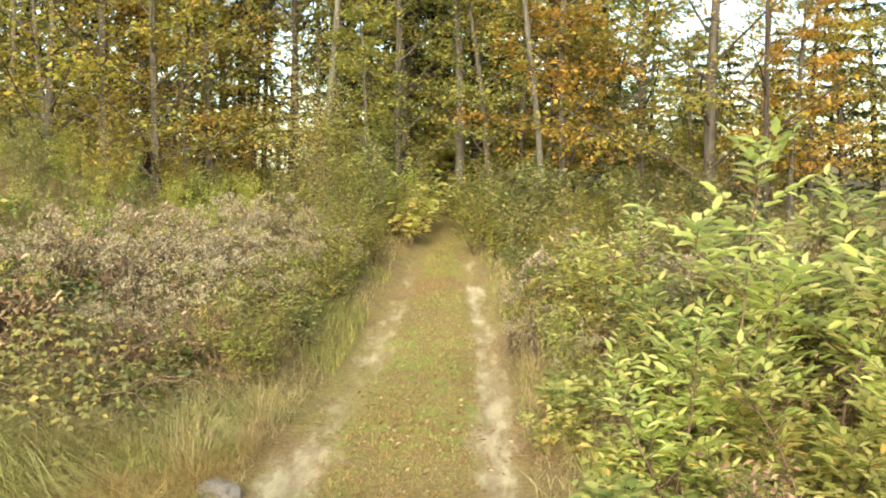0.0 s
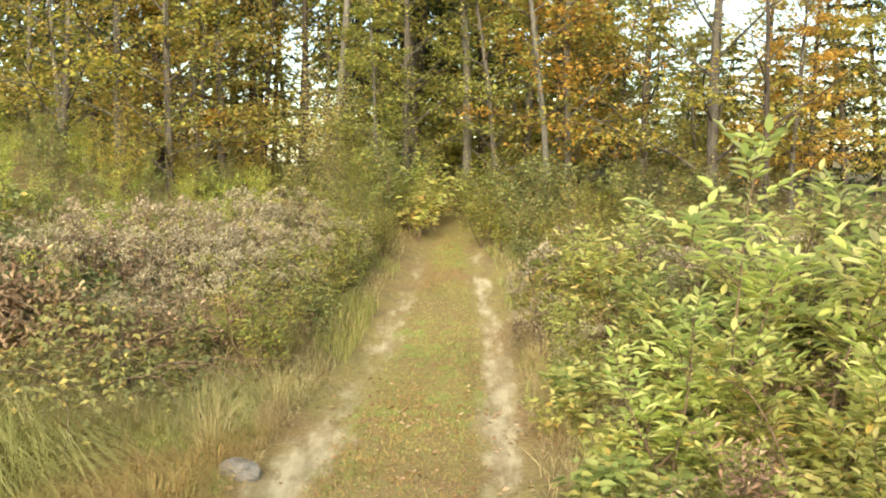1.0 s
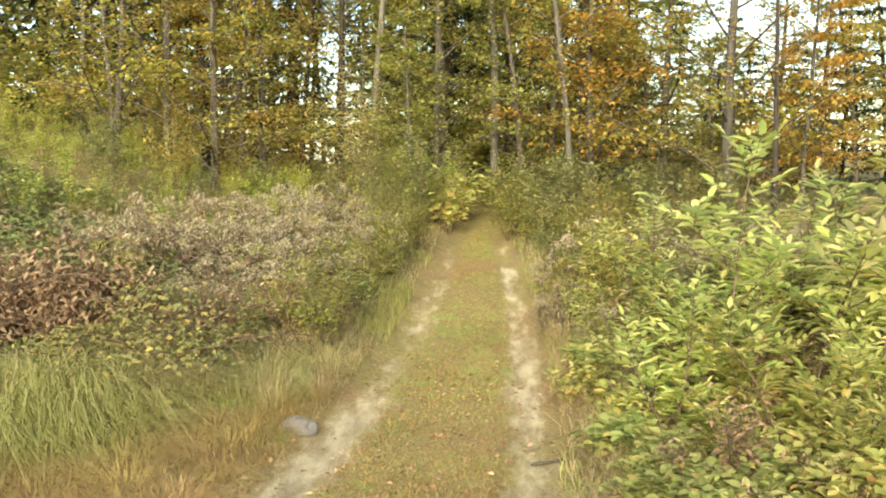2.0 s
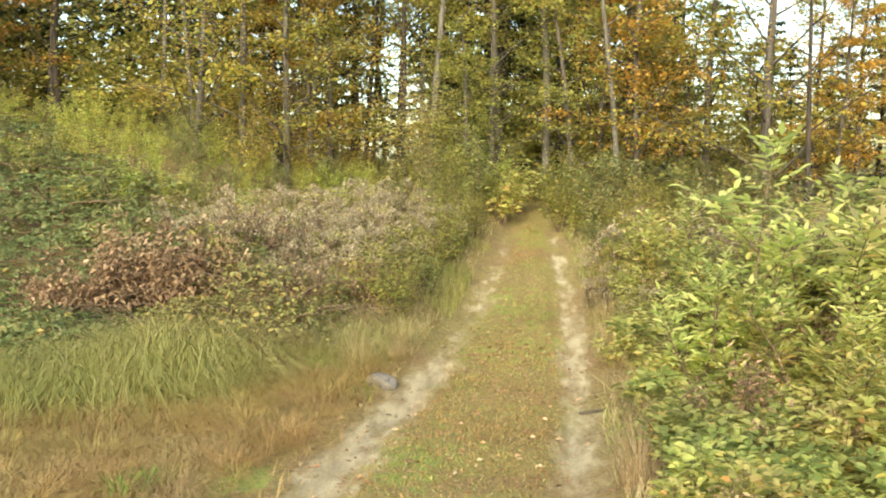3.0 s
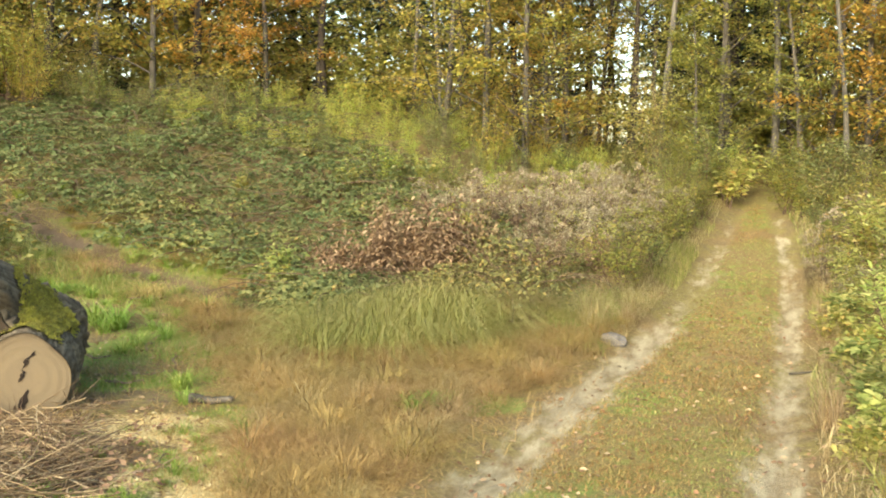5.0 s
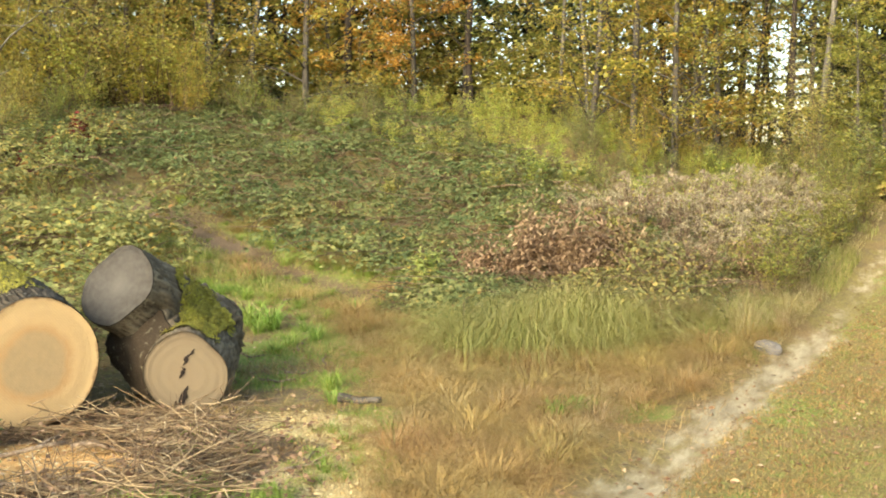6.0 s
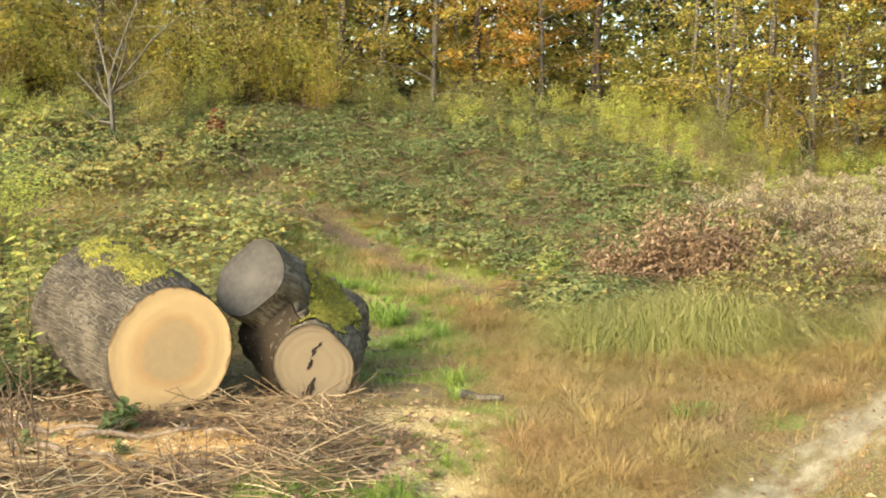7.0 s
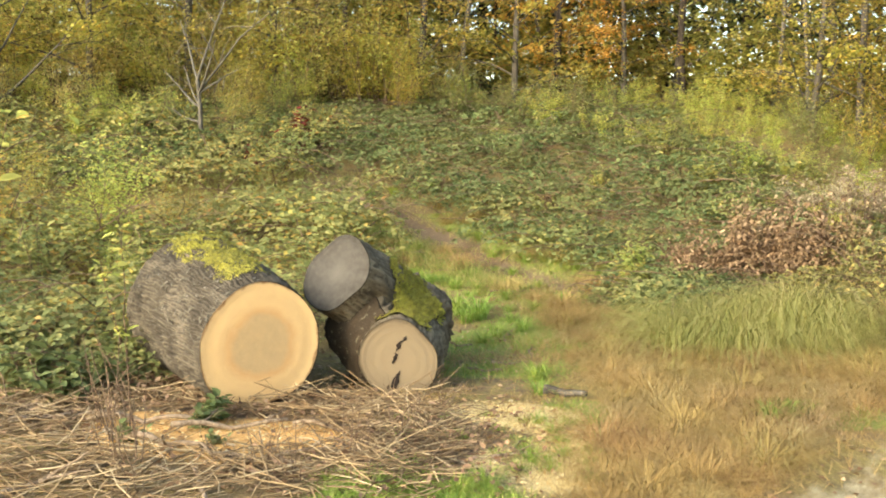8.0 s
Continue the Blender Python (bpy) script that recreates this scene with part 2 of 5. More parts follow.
STONE = plain("grey_stone", (0.16, 0.148, 0.14))
ROT_SHADE = plain("dark_rot", (0.018, 0.012, 0.009), 1.0)
TWIG = leaf_material("dry_twig", [(0, (0.10, 0.058, 0.032)), (0.5, (0.22, 0.138, 0.08)), (0.85, (0.34, 0.235, 0.14)), (1, (0.48, 0.36, 0.23))], 0.0, 0.9)
CHIP = leaf_material("wood_chip", [(0, (0.56, 0.38, 0.15)), (0.6, (0.74, 0.58, 0.28)), (1, (0.84, 0.73, 0.45))], 0.05, 0.9)


def ground_material():
    m, n, l, b = material("earth", 0.95)
    geo = n.new("ShaderNodeNewGeometry")
    p = geo.outputs["Position"]

    def mask(name):
        a = n.new("ShaderNodeAttribute")
        a.attribute_name = name
        return a.outputs["Fac"]
    fine, mid, big, grit = noise_tex(n, l, 38.0, 6.0, 0.7, p), noise_tex(n, l, 7.0, 5.0, 0.6, p), noise_tex(n, l, 1.4, 4.0, 0.6, p), noise_tex(n, l, 160.0, 3.0, 0.6, p)

    def tone(tex, a, c, lo=0.32, hi=0.68):
        k = ramp(n, [(lo, a), (hi, c)])
        l.new(tex.outputs[0], k.inputs[0])
        return k.outputs[0]

    def edge(fac, tex, sharp=3.0):
        """A mask whose border frays with the noise."""
        s = math_node(n, l, "ADD", fac, math_node(n, l, "MULTIPLY", math_node(n, l, "SUBTRACT", tex.outputs[0], 0.5), 1.5))
        return math_node(n, l, "MULTIPLY", math_node(n, l, "SUBTRACT", s, 0.33), sharp, True)
    col = tone(fine, (0.10, 0.07, 0.035), (0.30, 0.22, 0.11))
    straw = mix_rgb(n, l, tone(big, (0, 0, 0), (1, 1, 1), 0.45, 0.6), tone(fine, (0.16, 0.125, 0.045), (0.34, 0.275, 0.09)), tone(fine, (0.16, 0.105, 0.045), (0.33, 0.23, 0.10)))
    col = mix_rgb(n, l, edge(mask("m_straw"), mid), col, straw)
    col = mix_rgb(n, l, edge(mask("m_brown"), mid), col, tone(fine, (0.20, 0.128, 0.045), (0.41, 0.275, 0.10)))
    col = mix_rgb(n, l, edge(mask("m_green"), mid), col, tone(fine, (0.14, 0.18, 0.04), (0.30, 0.36, 0.08)))
    col = mix_rgb(n, l, edge(mask("m_soil"), mid), col, tone(fine, (0.09, 0.06, 0.035), (0.24, 0.165, 0.10)))
    stretch = n.new("ShaderNodeMapping")
    stretch.inputs["Scale"].default_value = (1.0, 0.3, 1.0)
    l.new(p, stretch.inputs[0])
    streak = noise_tex(n, l, 9.0, 6.0, 0.65, stretch.outputs[0])
    sand = mix_rgb(n, l, tone(streak, (0, 0, 0), (1, 1, 1), 0.38, 0.62), tone(grit, (0.24, 0.19, 0.115), (0.36, 0.29, 0.175)), tone(grit, (0.40, 0.33, 0.20), (0.56, 0.475, 0.31)))
    col = mix_rgb(n, l, edge(mask("m_sand"), streak, 2.2), col, sand)
    col = mix_rgb(n, l, edge(mask("m_dust"), fine), col, tone(grit, (0.58, 0.44, 0.19), (0.78, 0.65, 0.35)))
    col = mix_rgb(n, l, edge(mask("m_orange"), mid), col, tone(grit, (0.55, 0.30, 0.10), (0.74, 0.46, 0.19)))
    l.new(col, b.inputs["Base Color"])
    bump(n, l, b, mix_rgb(n, l, 0.5, fine.outputs[0], grit.outputs[0]), 0.9, 0.03)
    return m


EARTH = ground_material()

# ---------------------------------------------------------------- mesh helpers


def unit(v):
    return v / np.maximum(np.linalg.norm(v, axis=-1, keepdims=True), 1e-9)


class Geo:
    """Vertices, triangles and quads that become one mesh."""

    def __init__(self):
        self.v, self.t, self.q, self.n = [], [], [], 0

    def add(self, v, t=None, q=None):
        v = np.asarray(v, float).reshape(-1, 3)
        if t is not None and len(t):
            self.t.append(np.asarray(t, int).reshape(-1, 3) + self.n)
        if q is not None and len(q):
            self.q.append(np.asarray(q, int).reshape(-1, 4) + self.n)
        self.v.append(v)
        self.n += len(v)
        return self

    def mesh(self, name, mat, smooth=True):
        v = np.concatenate(self.v)
        t = np.concatenate(self.t) if self.t else np.zeros((0, 3), int)
        q = np.concatenate(self.q) if self.q else np.zeros((0, 4), int)
        me = bpy.data.meshes.new(name)
        me.vertices.add(len(v))
        me.vertices.foreach_set("co", v.astype(np.float32).ravel())
        me.loops.add(t.size + q.size)
        me.loops.foreach_set("vertex_index", np.concatenate([t.ravel(), q.ravel()]).astype(np.int32))
        me.polygons.add(len(t) + len(q))
        me.polygons.foreach_set("loop_start", np.concatenate([np.arange(len(t)) * 3, t.size + np.arange(len(q)) * 4]).astype(np.int32))
        me.polygons.foreach_set("use_smooth", np.full(len(t) + len(q), smooth))
        me.materials.append(mat)
        me.update(calc_edges=True)
        return me


def part(name, geo, mat, parent, label="", smooth=True):
    ob = new(name, geo.mesh(name, mat, smooth))
    ob.parent = parent
    return tagged(ob, label)


def leaves(geo, pos, way, up, length, width, broad=False):
    """Leaf blades, folded along the midrib; broad ones have six corners."""
    pos, way = np.asarray(pos, float), unit(np.asarray(way, float))
    n = len(pos)
    side = unit(np.cross(way, up))
    nrm = np.cross(side, way)
    L, W = np.broadcast_to(length, n)[:, None], np.broadcast_to(width, n)[:, None]
    k = np.arange(n)[:, None]
    if broad:
        rows = [pos, pos + way * L * 0.28 + side * W * 0.46 + nrm * W * 0.12, pos + way * L * 0.66 + side * W * 0.38 + nrm * W * 0.06, pos + way * L - nrm * L * 0.14,
                pos + way * L * 0.66 - side * W * 0.38 + nrm * W * 0.06, pos + way * L * 0.28 - side * W * 0.46 + nrm * W * 0.12]
        geo.add(np.stack(rows, 1), q=np.stack([k * 6 + [0, 1, 2, 3], k * 6 + [0, 3, 4, 5]], 1))
    else:
        rows = [pos, pos + way * L * 0.45 + side * W * 0.5 + nrm * W * 0.15, pos + way * L - nrm * L * 0.1, pos + way * L * 0.45 - side * W * 0.5 + nrm * W * 0.15]
        geo.add(np.stack(rows, 1), t=np.stack([k * 4 + [0, 1, 2], k * 4 + [0, 2, 3]], 1))


def blades(geo, pos, tall, bend, width):
    """Grass blades: pos (n,3), tall (n), bend (n,2) sideways throw of the tip."""
    pos, n = np.asarray(pos, float), len(pos)
    b3 = np.concatenate([bend, np.zeros((n, 1))], 1)
    a = np.random.rand(n) * 6.283
    side = np.stack([np.cos(a), np.sin(a), 0 * a], 1) * np.broadcast_to(width, n)[:, None] * 0.5
    up = np.array([0, 0, 1.0]) * np.asarray(tall)[:, None]
    mid = pos + up * 0.6 + b3 * 0.3
    tip = pos + up * 0.95 + b3
    tip[:, 2] -= np.linalg.norm(bend, axis=1) * 0.35
    k = np.arange(n)[:, None]
    geo.add(np.stack([pos - side, pos + side, mid + side * 0.8, mid - side * 0.8, tip], 1), t=k * 5 + [3, 2, 4], q=k * 5 + [0, 1, 2, 3])


def tube(geo, pts, radii, sides=6, cap=False, rough=0.0):
    """A tapered round bar along pts."""
    pts, n = np.asarray(pts, float), len(pts)
    tan = unit(np.gradient(pts, axis=0))
    ref = np.where(np.abs(tan[:, 2:]) > 0.9, [[1.0, 0, 0]], [[0, 0, 1.0]])
    a = unit(np.cross(tan, ref))
    for i in range(1, n):
        if a[i] @ a[i - 1] < 0:
            a[i] *= -1
    b = np.cross(tan, a)
    th = np.arange(sides) / sides * 2 * math.pi
    r = np.asarray(radii, float)[:, None] * (1 + rough * (np.random.rand(n, sides) - 0.5))
    v = pts[:, None] + r[..., None] * (np.cos(th)[None, :, None] * a[:, None] + np.sin(th)[None, :, None] * b[:, None])
    i, j = np.meshgrid(np.arange(n - 1), np.arange(sides), indexing="ij")
    j2 = (j + 1) % sides
    q = np.stack([i * sides + j, i * sides + j2, (i + 1) * sides + j2, (i + 1) * sides + j], -1).reshape(-1, 4)
    vs, t = v.reshape(-1, 3), []
    if cap:
        vs = np.concatenate([vs, pts[:1], pts[-1:]])
        c0, c1 = n * sides, n * sides + 1
        t = [(c0, (k + 1) % sides, k) for k in range(sides)] + [(c1, (n - 1) * sides + k, (n - 1) * sides + (k + 1) % sides) for k in range(sides)]
    geo.add(vs, t=t, q=q)


def wander(start, way, length, steps, wobble=0.1, lift=0.0):
    """Points of a bough: starts along way, wavers, and bends up (lift) or down."""
    p, d = np.array(start, float), unit(np.array(way, float))
    out = [p.copy()]
    for _ in range(steps):
        d = unit(d + np.random.normal(0, wobble, 3) + np.array([0, 0, lift]))
        p = p + d * length / steps
        out.append(p.copy())
    return np.array(out)


def smooth01(v, a, b):
    k = np.clip((np.asarray(v, float) - a) / (b - a), 0, 1)
    return k * k * (3 - 2 * k)


def grain(x, y, scale, seed=0):
    """Smooth value noise on the plan, 0 to 1."""
    x, y = np.asarray(x, float) * scale, np.asarray(y, float) * scale
    i, j = np.floor(x), np.floor(y)
    f, g = x - i, y - j
    f, g = f * f * (3 - 2 * f), g * g * (3 - 2 * g)

    def h(a, b):
        s = np.sin(a * 127.1 + b * 311.7 + seed * 74.7) * 43758.5453
        return s - np.floor(s)
    return (h(i, j) * (1 - f) + h(i + 1, j) * f) * (1 - g) + (h(i, j + 1) * (1 - f) + h(i + 1, j + 1) * f) * g


# ---------------------------------------------------------------- the lie of the land
# Plan: the first standpoint's end is the origin, +y runs up the track. az: degrees to the left of +y; r: metres out.
RUT_Y = [-30, 0, 4.8, 5.7, 7.8, 10.6, 12.1, 13.9, 16.5, 30]
RUT_LX = [-1.5, -1.35, -1.28, -1.24, -1.03, -0.66, -0.53, -0.38, -0.14, 0.4]
RUT_RX = [0.0, 0.05, 0.10, 0.13, 0.22, 0.33, 0.34, 0.29, 0.15, 0.7]


def rut_l(y):
    return np.interp(y, RUT_Y, RUT_LX)


def rut_r(y):
    return np.interp(y, RUT_Y, RUT_RX)


def polar(x, y):
    return np.degrees(np.arctan2(-np.asarray(x, float), y)), np.hypot(x, y)


def skid_gap(x, y):
    """Distance from the bare skid trail that climbs the slope behind the logs."""
    pts = [(-4.6, 9.05), (-5.4, 9.5), (-6.3, 9.8), (-7.65, 10.4), (-8.85, 10.7), (-10.0, 10.85)]
    best = np.full(np.shape(x), 99.0)
    for (ax, ay), (bx, by) in zip(pts, pts[1:]):
        dx, dy = bx - ax, by - ay
        u = np.clip(((x - ax) * dx + (y - ay) * dy) / (dx * dx + dy * dy), 0, 1)
        best = np.minimum(best, np.hypot(x - ax - u * dx, y - ay - u * dy))
    return best


def land(x, y):
    """Height of the ground."""
    x, y = np.asarray(x, float), np.asarray(y, float)
    az, r = polar(x, y)
    ahead = smooth01(y + 0.35 * np.abs(x), 1.0, 4.0)
    z = (1.55 * smooth01(r, 7.5, 21.5) + np.clip(r - 21.5, 0, 40) * 0.03) * ahead
    z = z + 0.95 * smooth01(az, 8, 22) * smooth01(r, 11.5, 20) * ahead * (1 - smooth01(az, 70, 110))
    z = z + (0.10 * smooth01(az, 10, 20) * (1 - smooth01(az, 70, 110)) + 0.05 * (1 - smooth01(az, 1, 5)) * smooth01(az, -60, -30)) * np.clip(r - 20, 0, 13) * ahead
    fine = 1 - smooth01(r, 22, 40)
    z = z + fine * (0.05 * (grain(x, y, 1.1, 1) - 0.5) + 0.007 * (grain(x, y, 4.0, 2) - 0.5))
    taper = np.interp(y, [5, 16], [1.0, 0.45])
    z = z - 0.055 * np.exp(-((x - rut_l(y)) / (0.17 * taper)) ** 2) - 0.055 * np.exp(-((x - rut_r(y)) / (0.15 * taper)) ** 2)
    off = rut_l(y) - 0.30 * taper - x
    z = z + 0.13 * smooth01(off, 0.0, 0.35) * smooth01(y, 8.2, 9.6) * (1 - smooth01(off, 1.5, 3.5)) * fine
    z = z - 0.22 * smooth01(x - rut_r(y), 0.45, 1.5) * (1 - smooth01(r, 9, 13)) * smooth01(y, -2, 3)
    z = z - 0.07 * np.exp(-(skid_gap(x, y) / 0.4) ** 2)
    return z


def spot(az, r, dz=0.0):
    x, y = -r * math.sin(radians(az)), r * math.cos(radians(az))
    return Vector((x, y, float(land(x, y)) + dz))


def stand(az, r, turn=0.0, size=1.0, tilt=0.0, tall=None):
    """A pose on the ground."""
    return Matrix.Translation(spot(az, r, -0.03)) @ pose(0, 0, 0, tilt, 0, turn) @ Matrix.Diagonal((size, size, size if tall is None else tall, 1))


def ellipse(x, y, cx, cy, rx, ry):
    return 1 - smooth01(np.hypot((x - cx) / rx, (y - cy) / ry), 0.55, 1.1)


BROWN_ZONE = [(-5.25, 8.75), (-4.7, 8.9), (-3.75, 8.3), (-2.95, 7.8), (-2.1, 8.3), (-1.5, 9.1), (-1.15, 9.6), (-1.28, 8.5), (-1.62, 7.1), (-1.85, 6.2), (-1.78, 5.0), (-1.62, 4.2), (-2.2, 4.1), (-2.7, 5.05), (-3.1, 6.15), (-4.4, 7.6)]


def inside(x, y, poly):
    x, y = np.asarray(x, float), np.asarray(y, float)
    hit = np.zeros(np.shape(x), bool)
    for (ax, ay), (bx, by) in zip(poly, poly[1:] + poly[:1]):
        cross = ((ay > y) != (by > y)) & (x < (bx - ax) * (y - ay) / ((by - ay) or 1e-9) + ax)
        hit ^= cross
    return hit


def brown_zone(x, y):
    """The dry grass patch, with a ragged border."""
    gx, gy = x + 0.42 * (grain(x, y, 1.6, 41) - 0.5) + 0.25 * (grain(x, y, 6.0, 42) - 0.5), y + 0.42 * (grain(x, y, 1.6, 43) - 0.5) + 0.25 * (grain(x, y, 6.0, 44) - 0.5)
    return np.maximum(inside(gx, gy, BROWN_ZONE) * 1.0, 0.25 * ellipse(x, y, -3.0, 6.8, 2.6, 3.0))


def land_masks(x, y):
    az, r = polar(x, y)
    taper = np.interp(y, [5, 16], [1.0, 0.4])
    fade = 1 - smooth01(y, 14.5, 17.5)
    sand = np.maximum(np.exp(-((x - rut_l(y)) / (0.27 * taper)) ** 2) * (1 - 0.30 * smooth01(y, 9.6, 12.0)), np.exp(-((x - rut_r(y) - 0.02) / (0.21 * taper)) ** 2)) * fade
    sand = sand * (0.30 + 0.85 * grain(x, y, 1.6, 5) * (0.6 + 0.6 * grain(x, y, 5.0, 6)))
    inner = smooth01(x, rut_l(y) - 0.1, rut_l(y) + 0.1) * (1 - smooth01(x, rut_r(y) - 0.1, rut_r(y) + 0.1))
    straw = np.maximum(inner, 0.75 * ellipse(x, y, -3.2, 6.8, 2.2, 2.4))
    verge = smooth01(x, rut_l(y) - 0.75, rut_l(y) - 0.4) * (1 - smooth01(x, rut_r(y) + 0.3, rut_r(y) + 0.8))
    straw = np.maximum.reduce([straw, 0.6 * verge, 0.45 + 0.2 * grain(x, y, 0.4, 51) + 0 * x])
    slash = np.maximum(ellipse(x, y, -4.2, 4.2, 1.7, 1.2), ellipse(x, y, -5.4, 4.2, 1.4, 1.0))
    straw = straw * (1 - 0.9 * slash) * (1 - 0.7 * np.exp(-(skid_gap(x, y) / 0.6) ** 2))
    green = np.maximum.reduce([ellipse(x, y, -4.55, 7.3, 1.1, 1.6) * (0.25 + 1.0 * grain(x, y, 2.6, 15)), 0.55 * ellipse(x, y, -6.3, 9.2, 1.5, 0.8), ellipse(x, y, -1.76, 6.65, 0.36, 0.38), ellipse(x, y, -1.42, 8.9, 0.28, 0.6), ellipse(x, y, -1.75, 7.7, 0.2, 0.4), 0.95 * ellipse(x, y, -2.95, 4.7, 0.25, 0.65), 0.9 * ellipse(x, y, -3.15, 5.75, 0.4, 0.25),
                               ellipse(x, y, -3.0, 3.9, 0.9, 0.3), 0.8 * ellipse(x, y, -1.55, 9.6, 0.45, 0.8), 0.65 * inner * grain(x, y, 1.3, 9)])
    green = np.maximum(green, 0.65 * np.exp(-((skid_gap(x, y) - 0.5) / 0.45) ** 2) * (r < 14))
    soil = np.maximum.reduce([(0.6 + 0.5 * grain(x, y, 2.0, 16)) * np.exp(-(skid_gap(x, y) / 0.30) ** 2), 0.7 * ellipse(x, y, -4.2, 4.4, 1.9, 1.3), 0.5 * ellipse(x, y, -3.9, 5.9, 0.7, 0.4)])
    dust = np.maximum(ellipse(x, y, -2.75, 4.7, 0.55, 0.75), ellipse(x, y, -3.35, 5.35, 0.75, 0.4)) * (0.35 + 0.85 * grain(x, y, 4.0, 3))
    orange = np.maximum(ellipse(x, y, -4.75, 3.75, 0.85, 0.5), ellipse(x, y, -4.35, 4.15, 0.6, 0.32)) * (1.0 + 0.6 * grain(x, y, 5.0, 4))
    brown = brown_zone(x, y)
    return {"m_brown": brown, "m_sand": sand, "m_straw": straw, "m_green": green, "m_soil": soil, "m_dust": dust, "m_orange": orange}


def build_ground():
    far = np.array([26, 32, 40, 55, 80, 130, 250, 500, 1200.0])
    xs = np.concatenate([-far[::-1], np.arange(-20, -9, 0.4), np.arange(-9, 3.2, 0.1), np.arange(3.2, 20, 0.4), far])
    ys = np.concatenate([-far[::-1], np.arange(-20, 1.6, 0.6), np.arange(1.6, 17.5, 0.09), np.arange(17.5, 24, 0.4), far])
    X, Y = np.meshgrid(xs, ys)
    i, j = np.meshgrid(np.arange(len(ys) - 1), np.arange(len(xs) - 1), indexing="ij")
    w = len(xs)
    q = np.stack([i * w + j, i * w + j + 1, (i + 1) * w + j + 1, (i + 1) * w + j], -1)
    g = Geo().add(np.stack([X, Y, land(X, Y)], -1), q=q)
    ob = new("ground", g.mesh("ground", EARTH))
    for name, m in land_masks(X, Y).items():
        ob.data.attributes.new(name, "FLOAT", "POINT").data.foreach_set("value", m.astype(np.float32).ravel())
    tagged(ob, "rough earth with sandy wheel ruts, dry grass and litter", "ground", kind="structure")


build_ground()

# ---------------------------------------------------------------- logs


def outline(th, turns):
    """Radius factor by angle (0: right, 90: up), from eight values round the end."""
    k = np.asarray(th) / (2 * math.pi) * 8
    i = np.floor(k).astype(int)
    f = k - i
    f = f * f * (3 - 2 * f)
    v = np.array(turns)
    return v[i % 8] * (1 - f) + v[(i + 1) % 8] * f


def log_grid(p0, p1, r0, r1, seed, turns, ridge, rings=44, sides=96, flare=1.0, lump=0.16):
    """Rings of a log's bark from the sawn end p0 to p1: points, outward ways, axis and relief."""
    p0, p1 = np.array(p0, float), np.array(p1, float)
    ax = unit(p1 - p0)
    a = unit(np.cross(ax, [0, 0, 1.0]))
    b = np.cross(a, ax)
    s = np.linspace(0, 1, rings)[:, None]
    th = np.linspace(0, 2 * math.pi, sides, endpoint=False)[None]
    long = np.linalg.norm(p1 - p0)
    r = r0 + (r1 - r0) * s ** flare
    cx, cy = np.cos(th), np.sin(th)
    shape = outline(th, turns) * (1 - 0.6 * s) + 0.6 * s
    rad = r * shape * (1 + lump * (grain(cx * 2.2 + 20, cy * 2.2 + s * 5 + 20, 1.0, seed) - 0.5) * smooth01(s, 0.0, 0.25))
    # plates that run along the stem, broken across
    u = (th * r0 + 0.03 * (grain(th * 6, s * long * 4, 1.0, seed + 5) - 0.5) + 0.012 * (grain(th * 24, s * long * 16, 1.0, seed + 7) - 0.5)) / 0.021
    v = s * long / 0.085
    n1 = grain(u, v + 3.0 * grain(np.floor(u), 0 * v, 1.0, seed + 8), 1.0, seed)
    n2 = grain(u * 2.1, v * 2.4, 1.0, seed + 3)
    furrow = np.abs(np.sin(math.pi * (u + 0.9 * grain(u * 0.4, v, 1.0, seed + 6)))) ** 0.6
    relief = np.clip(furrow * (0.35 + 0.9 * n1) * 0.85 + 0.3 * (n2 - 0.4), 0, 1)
    rad = rad + ridge * (relief - 0.5) * (0.2 + 0.8 * smooth01(s, 0.0, 0.05))
    out = cx[..., None] * a + cy[..., None] * b + np.zeros((rings, 1, 1))
    return p0 + (s * long)[..., None] * ax + rad[..., None] * out, out, ax, relief


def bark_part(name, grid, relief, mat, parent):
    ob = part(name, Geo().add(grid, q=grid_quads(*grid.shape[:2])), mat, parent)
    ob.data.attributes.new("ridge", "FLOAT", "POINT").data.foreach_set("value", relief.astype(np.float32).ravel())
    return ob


def grid_quads(rings, sides, keep=None):
    i, j = np.meshgrid(np.arange(rings - 1), np.arange(sides), indexing="ij")
    j2 = (j + 1) % sides
    q = np.stack([i * sides + j, i * sides + j2, (i + 1) * sides + j2, (i + 1) * sides + j], -1)
    return q.reshape(-1, 4) if keep is None else q[keep[:-1]]


def sawn_end(name, ring, ax, mat, parent, label="", proud=0.004, hollow=0.0):
    c = ring.mean(0)
    fr = np.array([0.0, 0.1, 0.2, 0.32, 0.45, 0.58, 0.7, 0.8, 0.88, 0.94, 0.985])
    sides = len(ring)
    pts = c + (ring - c)[None] * fr[:, None, None] - ax * (proud + hollow * np.cos(fr * 1.5)[:, None, None])
    pts = pts + ax * 0.004 * np.random.rand(len(fr), 1, 1) * (fr < 0.97)[:, None, None]
    skirt = np.concatenate([pts, (c + (ring - c) * 0.985 + ax * 0.03)[None]])
    g = Geo().add(skirt, q=grid_quads(len(skirt), sides))
    ob = part(name, g, mat, parent, label, False)
    vals = np.repeat(np.concatenate([fr, [1.0]]), sides)
    ob.data.attributes.new("ring", "FLOAT", "POINT").data.foreach_set("value", vals.astype(np.float32))
    return ob


